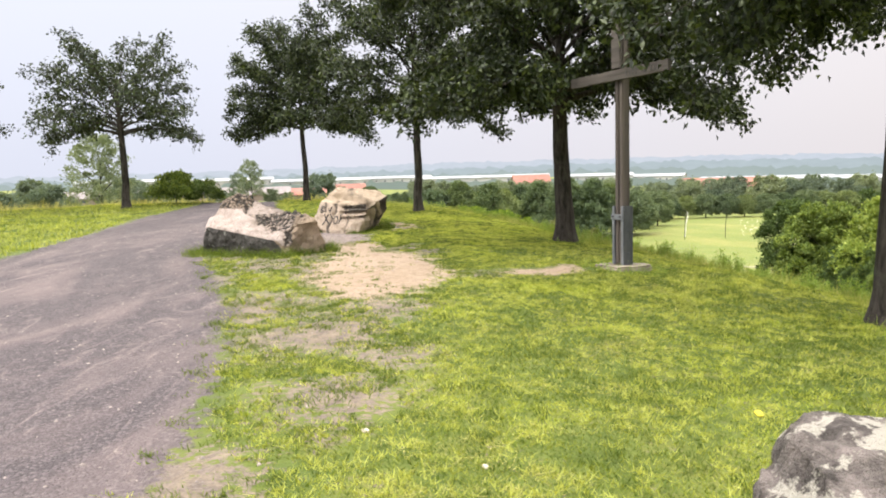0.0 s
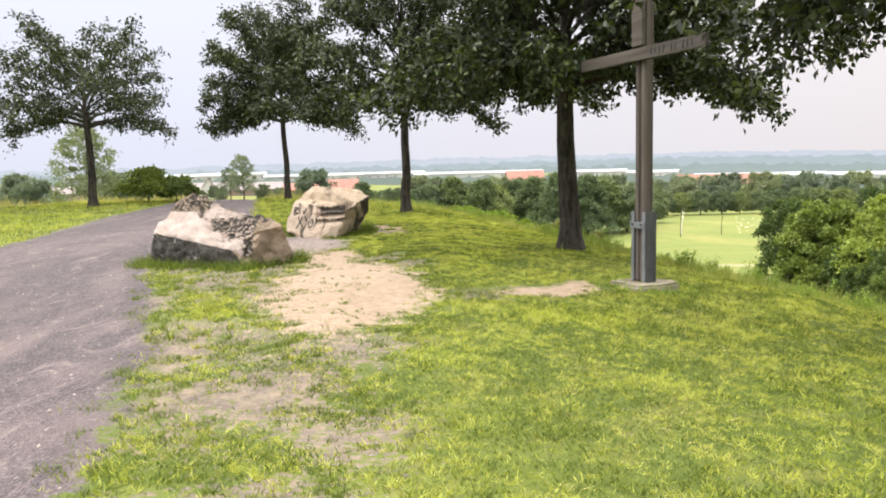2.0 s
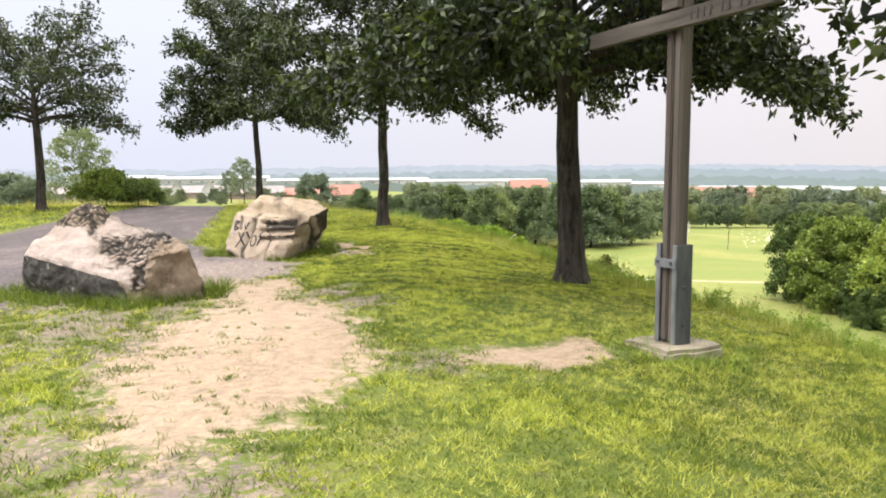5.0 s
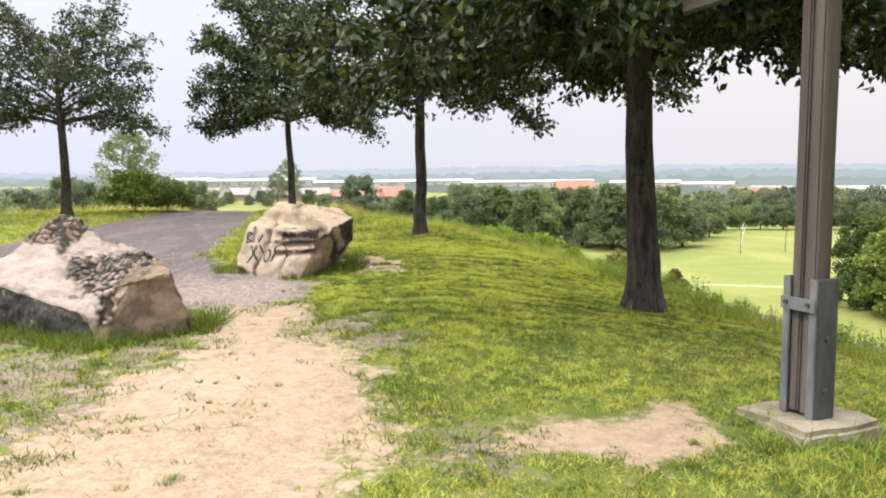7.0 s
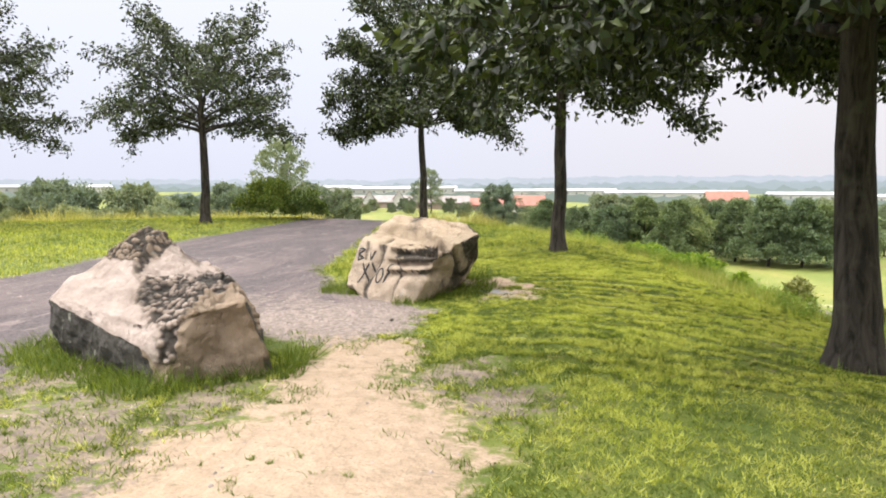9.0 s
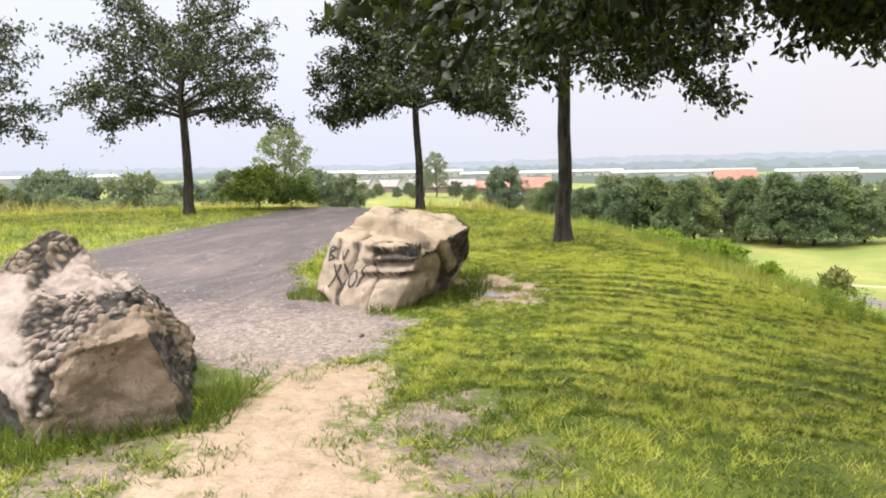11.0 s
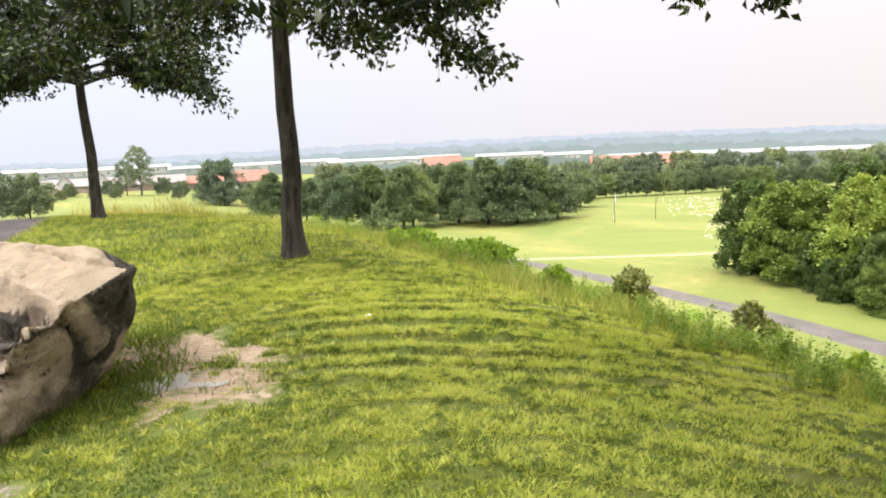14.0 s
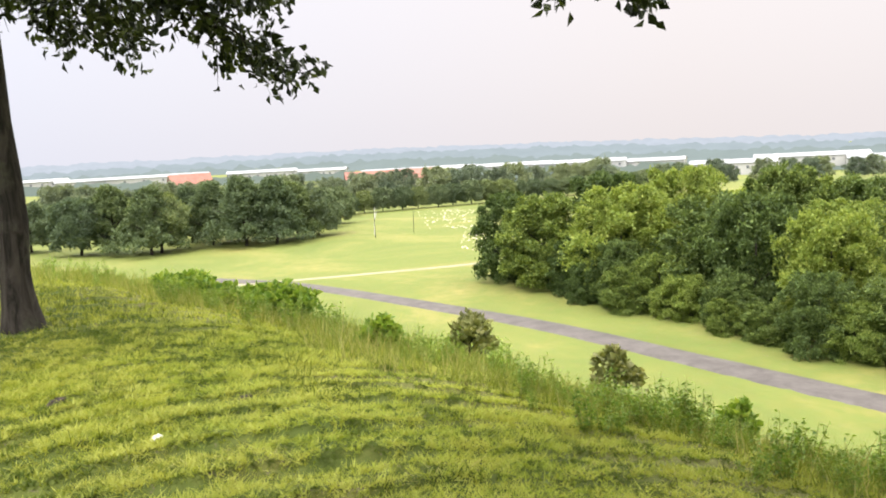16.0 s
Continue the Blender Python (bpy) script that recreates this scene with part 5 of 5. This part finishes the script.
def crest(x, y, rng):
    d = outside(x, y, RIM)
    clump = value_noise(x, y, 0.9, 17)
    right_rim = (d > -0.7 + 0.9 * clump) & (d < 2.6) & (y > 8)
    gravel = masks(x, y)[0]
    return right_rim & (gravel + 0.3 * (clump - 0.5) < 0.35)


lawn("long_grass", 204, 150000, (-3.5, 8.0), (8.0, 30.0), 0.21, 0.005, 0.35, M_TALL, "long unmown grass along the edge of the hilltop", crest)
lawn("long_grass", 205, 90000, (-23.0, -3.0), (15.0, 31.0), 0.42, 0.009, 0.35, M_HAY, "long pale seeding grass on the crest", crest)
lawn("long_grass", 206, 46000, (-4.4, -1.0), (10.4, 16.4), 0.125, 0.005, 0.6, M_LUSH, "ragged tufts of grass round the feet of the boulders",
     lambda x, y, rng: (np.minimum(np.abs(outside(x, y, [(-3.9, 11.5), (-2.35, 10.95), (-1.88, 11.6), (-2.2, 12.4), (-3.8, 12.8)]) - 0.1), np.abs(outside(x, y, [(-2.72, 14.75), (-1.8, 14.4), (-1.3, 15.0), (-1.4, 15.9), (-2.5, 15.9)]) - 0.12)) < 0.05 + 0.30 * value_noise(x, y, 3.0, 18) * rng.uniform(size=len(x)))
     & ~((x < -1.9) & (y > 12.0) & (y < 14.6)))
lawn("long_grass", 207, 9000, (1.4, 4.8), (5.6, 14.0), 0.13, 0.005, 0.5, M_WEED, "longer grass round tree trunks and the concrete slab",
     lambda x, y, rng: np.minimum(np.minimum(np.hypot(x - 2.23, y - 13.1), np.hypot(x - 4.25, y - 6.75)), 0.8 * np.hypot(x - 2.46, y - 9.72)) < 0.2 + 0.4 * rng.uniform(size=len(x)))


def stray_tufts():
    """Small tufts of grass that have come up through sand, gravel edges and worn ground."""
    rng = np.random.default_rng(209)
    x, y = rng.uniform(-4.2, 2.0, 2600), rng.uniform(2.4, 17.0, 2600)
    gravel, sand, worn = masks(x, y)
    edge = (gravel > 0.25) & (gravel < 0.8) & (rng.uniform(size=len(x)) < 0.55)
    bare = (np.maximum(sand, 0) > 0.35) & (rng.uniform(size=len(x)) < np.where(sand > 0.85, 0.08, 0.45))
    pick = edge | bare | ((worn > 0.25) & (gravel < 0.5))
    x, y = x[pick], y[pick]
    small = np.where(masks(x, y)[1] > 0.8, 0.4, 1.0)
    each = np.maximum(6, rng.integers(14, 60, len(x)) * small).astype(int)
    wide = np.repeat(rng.uniform(0.02, 0.09, len(x)) * small, each)
    bx, by = np.repeat(x, each), np.repeat(y, each)
    bx, by = bx + rng.normal(0, 1, len(bx)) * wide, by + rng.normal(0, 1, len(by)) * wide * 0.8
    v, t = blades(rng, bx, by, 0.026 + 0.28 * wide, 0.0034, 0.7)
    tagged(new("grass_tufts", tri_mesh("grass_tufts", v, t, M_LUSH)), "stray tufts of grass coming through sand and gravel", "grass", "", "stuff")


stray_tufts()


# leafy weeds and low shrubs along the brow
def weed_plant(seed, height, spread, stems, material):
    rng = np.random.default_rng(seed)
    root = thing("weed", Matrix(), "leafy green weeds with upright seed stalks on the brow", "weed", "weeds along the brow")
    v, f, at, way = [], [], [], []
    for k in range(stems):
        a, tilt = rng.uniform(0, 6.28), rng.uniform(0.1, 1.0) * spread
        h = height * rng.uniform(0.55, 1.1)
        foot = np.array([rng.normal(0, spread * 0.35), rng.normal(0, spread * 0.35), 0])
        tip = foot + np.array([math.cos(a) * tilt, math.sin(a) * tilt, h])
        tube([foot - [0, 0, 0.05], (foot + tip) / 2 + [0, 0, h * 0.08], tip], [0.006, 0.005, 0.002], 3, v, f)
        for m in range(26):
            u = rng.uniform(0.1, 1.0)
            at.append(foot + (tip - foot) * u + rng.normal(0, 0.03, 3))
            way.append([rng.normal(), rng.normal(), rng.uniform(-0.3, 0.7)])
    tagged(put("stalk", mesh_of("stalk", v, f, M_TALL), root), kind="stuff")
    vv, tt = leaves(rng, np.array(at), np.array(way), 0.066, 0.028)
    tagged(put("foliage", tri_mesh("foliage", vv, tt, material), root), kind="stuff")
    return root


def weed_rows():
    rng = np.random.default_rng(301)
    kinds = [weed_plant(302, 0.60, 0.26, 12, M_WEED), weed_plant(303, 0.85, 0.16, 8, M_WEED), weed_plant(304, 0.42, 0.34, 15, M_WEED)]
    used = [False] * 3
    for k in range(300):
        y = rng.uniform(9.0, 23.8)
        x = float(np.interp(y, [9, 12.5, 15.5, 18.5, 21.5, 24.8], [5.1, 3.75, 2.6, 1.55, 0.4, -1.4])) + rng.normal(0.75, 0.5)
        if float(value_noise(x, y, 0.7, 19)) < 0.40 or float(outside(x, y, RIM)) < -0.35:
            continue
        i = k % 3
        m = pose(x, y, on_ground(x, y), 0, 0, rng.uniform(0, 360)) @ Matrix.Diagonal((*(rng.uniform(0.25, 0.66) * (0.8 if y > 18 else 0.75),) * 3, 1))
        t = kinds[i] if not used[i] else copy_thing(kinds[i], Matrix())
        used[i] = True
        t.matrix_basis = m


weed_rows()


def shrub(at, size, seed, label, leaf=None, lobes=14, count=1500, blade=0.085, base=0.25):
    return wild_tree(pose(at[0], at[1], float(land(*at)) - 0.05), seed, size, 0.02, leaf or M_WEED, label, "shrubs on the slope", lobes, count, blade, 0.0, "bush", base)


shrub((2.88, 18.25), (0.20, 0.20, 0.48), 311, "seeding plant with brown-green flower heads on the brow", M_SEEDHEAD, 12, 520, 0.07, 0.5)
shrub((3.62, 17.15), (0.17, 0.17, 0.54), 317, "seeding plant with brown-green flower heads on the brow", M_SEEDHEAD, 10, 420, 0.07, 0.5)
shrub((3.95, 16.2), (0.14, 0.14, 0.32), 318, "small leafy plant in the long grass", M_WEED, 9, 360, 0.07)
shrub((2.15, 18.6), (0.18, 0.18, 0.28), 315, "small leafy plant in the long grass", M_WEED, 9, 420, 0.07)
shrub((10.2, 32.0), (1.0, 1.0, 1.9), 312, "small leafy elder bush on the slope", None, 20, 2500)
shrub((1.5, 20.6), (0.62, 0.5, 0.30), 316, "low spreading leafy bush on the brow", None, 30, 2400)
shrub((0.9, 21.8), (0.5, 0.5, 0.28), 319, "low spreading leafy bush on the brow", None, 26, 2000)
shrub((-9.6, 26.2), (0.9, 0.9, 1.1), 313, "low leafy bush in the long grass", M_THICKET, 30, 5000)
shrub((-8.8, 26.6), (0.7, 0.7, 0.8), 314, "low leafy bush in the long grass", M_THICKET, 26, 3600)


# ---- small things on the ground ----
def gravel_stones():
    """Loose stones over the path and the worn ground."""
    rng = np.random.default_rng(401)
    x, y = rng.uniform(-7.2, 0.2, 26000), rng.uniform(1.5, 17.5, 26000)
    gravel, sand, worn = masks(x, y)
    near_rocks = smooth01(1.3 - np.hypot(x + 2.0, (y - 13.2) * 0.7) / 2.2)
    keep = rng.uniform(size=len(x)) < np.where(gravel > 0.5, 0.18 + 0.6 * near_rocks, np.where(worn > 0.45, 0.25, np.where(sand > 0.6, 0.05, 0)))
    x, y = x[keep], y[keep]
    n_s = len(x)
    z = land(x, y) + relief(x, y) - 0.003
    s = (0.006 + 0.014 * rng.uniform(size=n_s) ** 3) * (1 + 0.3 * near_rocks[keep])
    octa = np.array([(1, 0, 0), (0, 1, 0), (-1, 0, 0), (0, -1, 0), (0, 0, 0.7), (0, 0, -0.5)])
    v = octa[None] * s[:, None, None] * rng.uniform(0.6, 1.4, (n_s, 6, 1)) + np.stack([x, y, z], 1)[:, None]
    tri = np.array([(0, 1, 4), (1, 2, 4), (2, 3, 4), (3, 0, 4), (1, 0, 5), (2, 1, 5), (3, 2, 5), (0, 3, 5)])
    t = (np.arange(n_s)[:, None, None] * 6 + tri[None]).reshape(-1, 3)
    tagged(new("gravel", tri_mesh("gravel", v.reshape(-1, 3), t, M_PEBBLE)), "loose grey gravel stones on the path", "gravel", "", "stuff")


gravel_stones()


def litter(name, at, size, material, label, category, seed):
    """A crumpled scrap, leaf or clod lying on the ground."""
    bm = bmesh.new()
    bmesh.ops.create_icosphere(bm, subdivisions=2, radius=1.0)
    for v in bm.verts:
        v.co += Vector(noise.noise_vector(v.co * 1.7 + Vector((seed, 0, 0)))) * 0.45
        v.co = Vector((v.co.x * size[0], v.co.y * size[1], v.co.z * size[2]))
    me = bpy.data.meshes.new(name)
    bm.to_mesh(me)
    bm.free()
    me.materials.append(material)
    tagged(put(name, me, None, "", pose(at[0], at[1], on_ground(*at) + at[2] if len(at) > 2 else on_ground(at[0], at[1]) + size[2] * 0.6, 0, 0, seed * 40)), label, category)


litter("paper_scrap", (0.115, 16.31), (0.032, 0.024, 0.016), M_PAPER, "crumpled white paper scrap lying on the grass", "litter", 1)
litter("fallen_leaf", (1.84, 4.14), (0.05, 0.022, 0.012), M_YELLOW, "yellow fallen leaf on the mown grass", "leaf", 2)
litter("pebble", (0.17, 3.3), (0.02, 0.016, 0.012), M_WHITE_STONE, "pale pebble lying in the grass", "stone", 3)
litter("pebble", (-0.45, 3.8), (0.022, 0.018, 0.014), M_WHITE_STONE, "pale pebble lying in the grass", "stone", 4)
litter("earth_clod", (0.62, 16.75), (0.05, 0.03, 0.025), M_DIRT, "dark clod of earth on the grass", "clod", 5)
litter("earth_clod", (-0.35, 17.2), (0.09, 0.03, 0.02), M_DIRT, "dark clod of earth on the grass", "clod", 6)
litter("earth_clod", (-1.62, 13.35), (0.06, 0.02, 0.010), M_DIRT, "dark clod of earth on the sandy ground", "clod", 7)


def puddle():
    """A film of water in the lowest hollow of the bare patch."""
    cx, cy = -0.96, 15.14
    verts = [(cx, cy)]
    for k in range(40):
        w = 2 * math.pi * k / 40
        r = 0.55 + 0.9 * float(value_noise(3 + math.cos(w) * 2.2, 3 + math.sin(w) * 2.2, 1.0, 20))
        verts.append((cx + 0.24 * r * math.cos(w), cy + 0.15 * r * math.sin(w)))
    z = float(np.median([on_ground(x, y) for x, y in verts])) + 0.003
    me = mesh_of("puddle", [(x, y, z) for x, y in verts], [(0, k + 1, (k + 1) % 40 + 1) for k in range(40)], M_WATER)
    tagged(new("puddle", me), "small shallow puddle reflecting the white sky", "puddle", "", "structure")


puddle()


def twigs():
    """Dark straw and bits of twig trodden into the bare ground."""
    rng = np.random.default_rng(411)
    x, y = rng.uniform(-2.2, 0.4, 9000), rng.uniform(7.0, 16.4, 9000)
    sand = masks(x, y)[1]
    wet = outside(x, y, PUDDLE_PATCH) < 0.1
    keep = (sand > 0.35) & (rng.uniform(size=len(x)) < np.where(wet, 0.8, 0.16))
    x, y = x[keep], y[keep]
    v, t = blades(rng, x, y, 0.010, 0.0045, 3.2)
    tagged(new("straw", tri_mesh("straw", v, t, M_STRAW)), "dark straw and twig bits trodden into the bare ground", "debris", "", "stuff")


twigs()
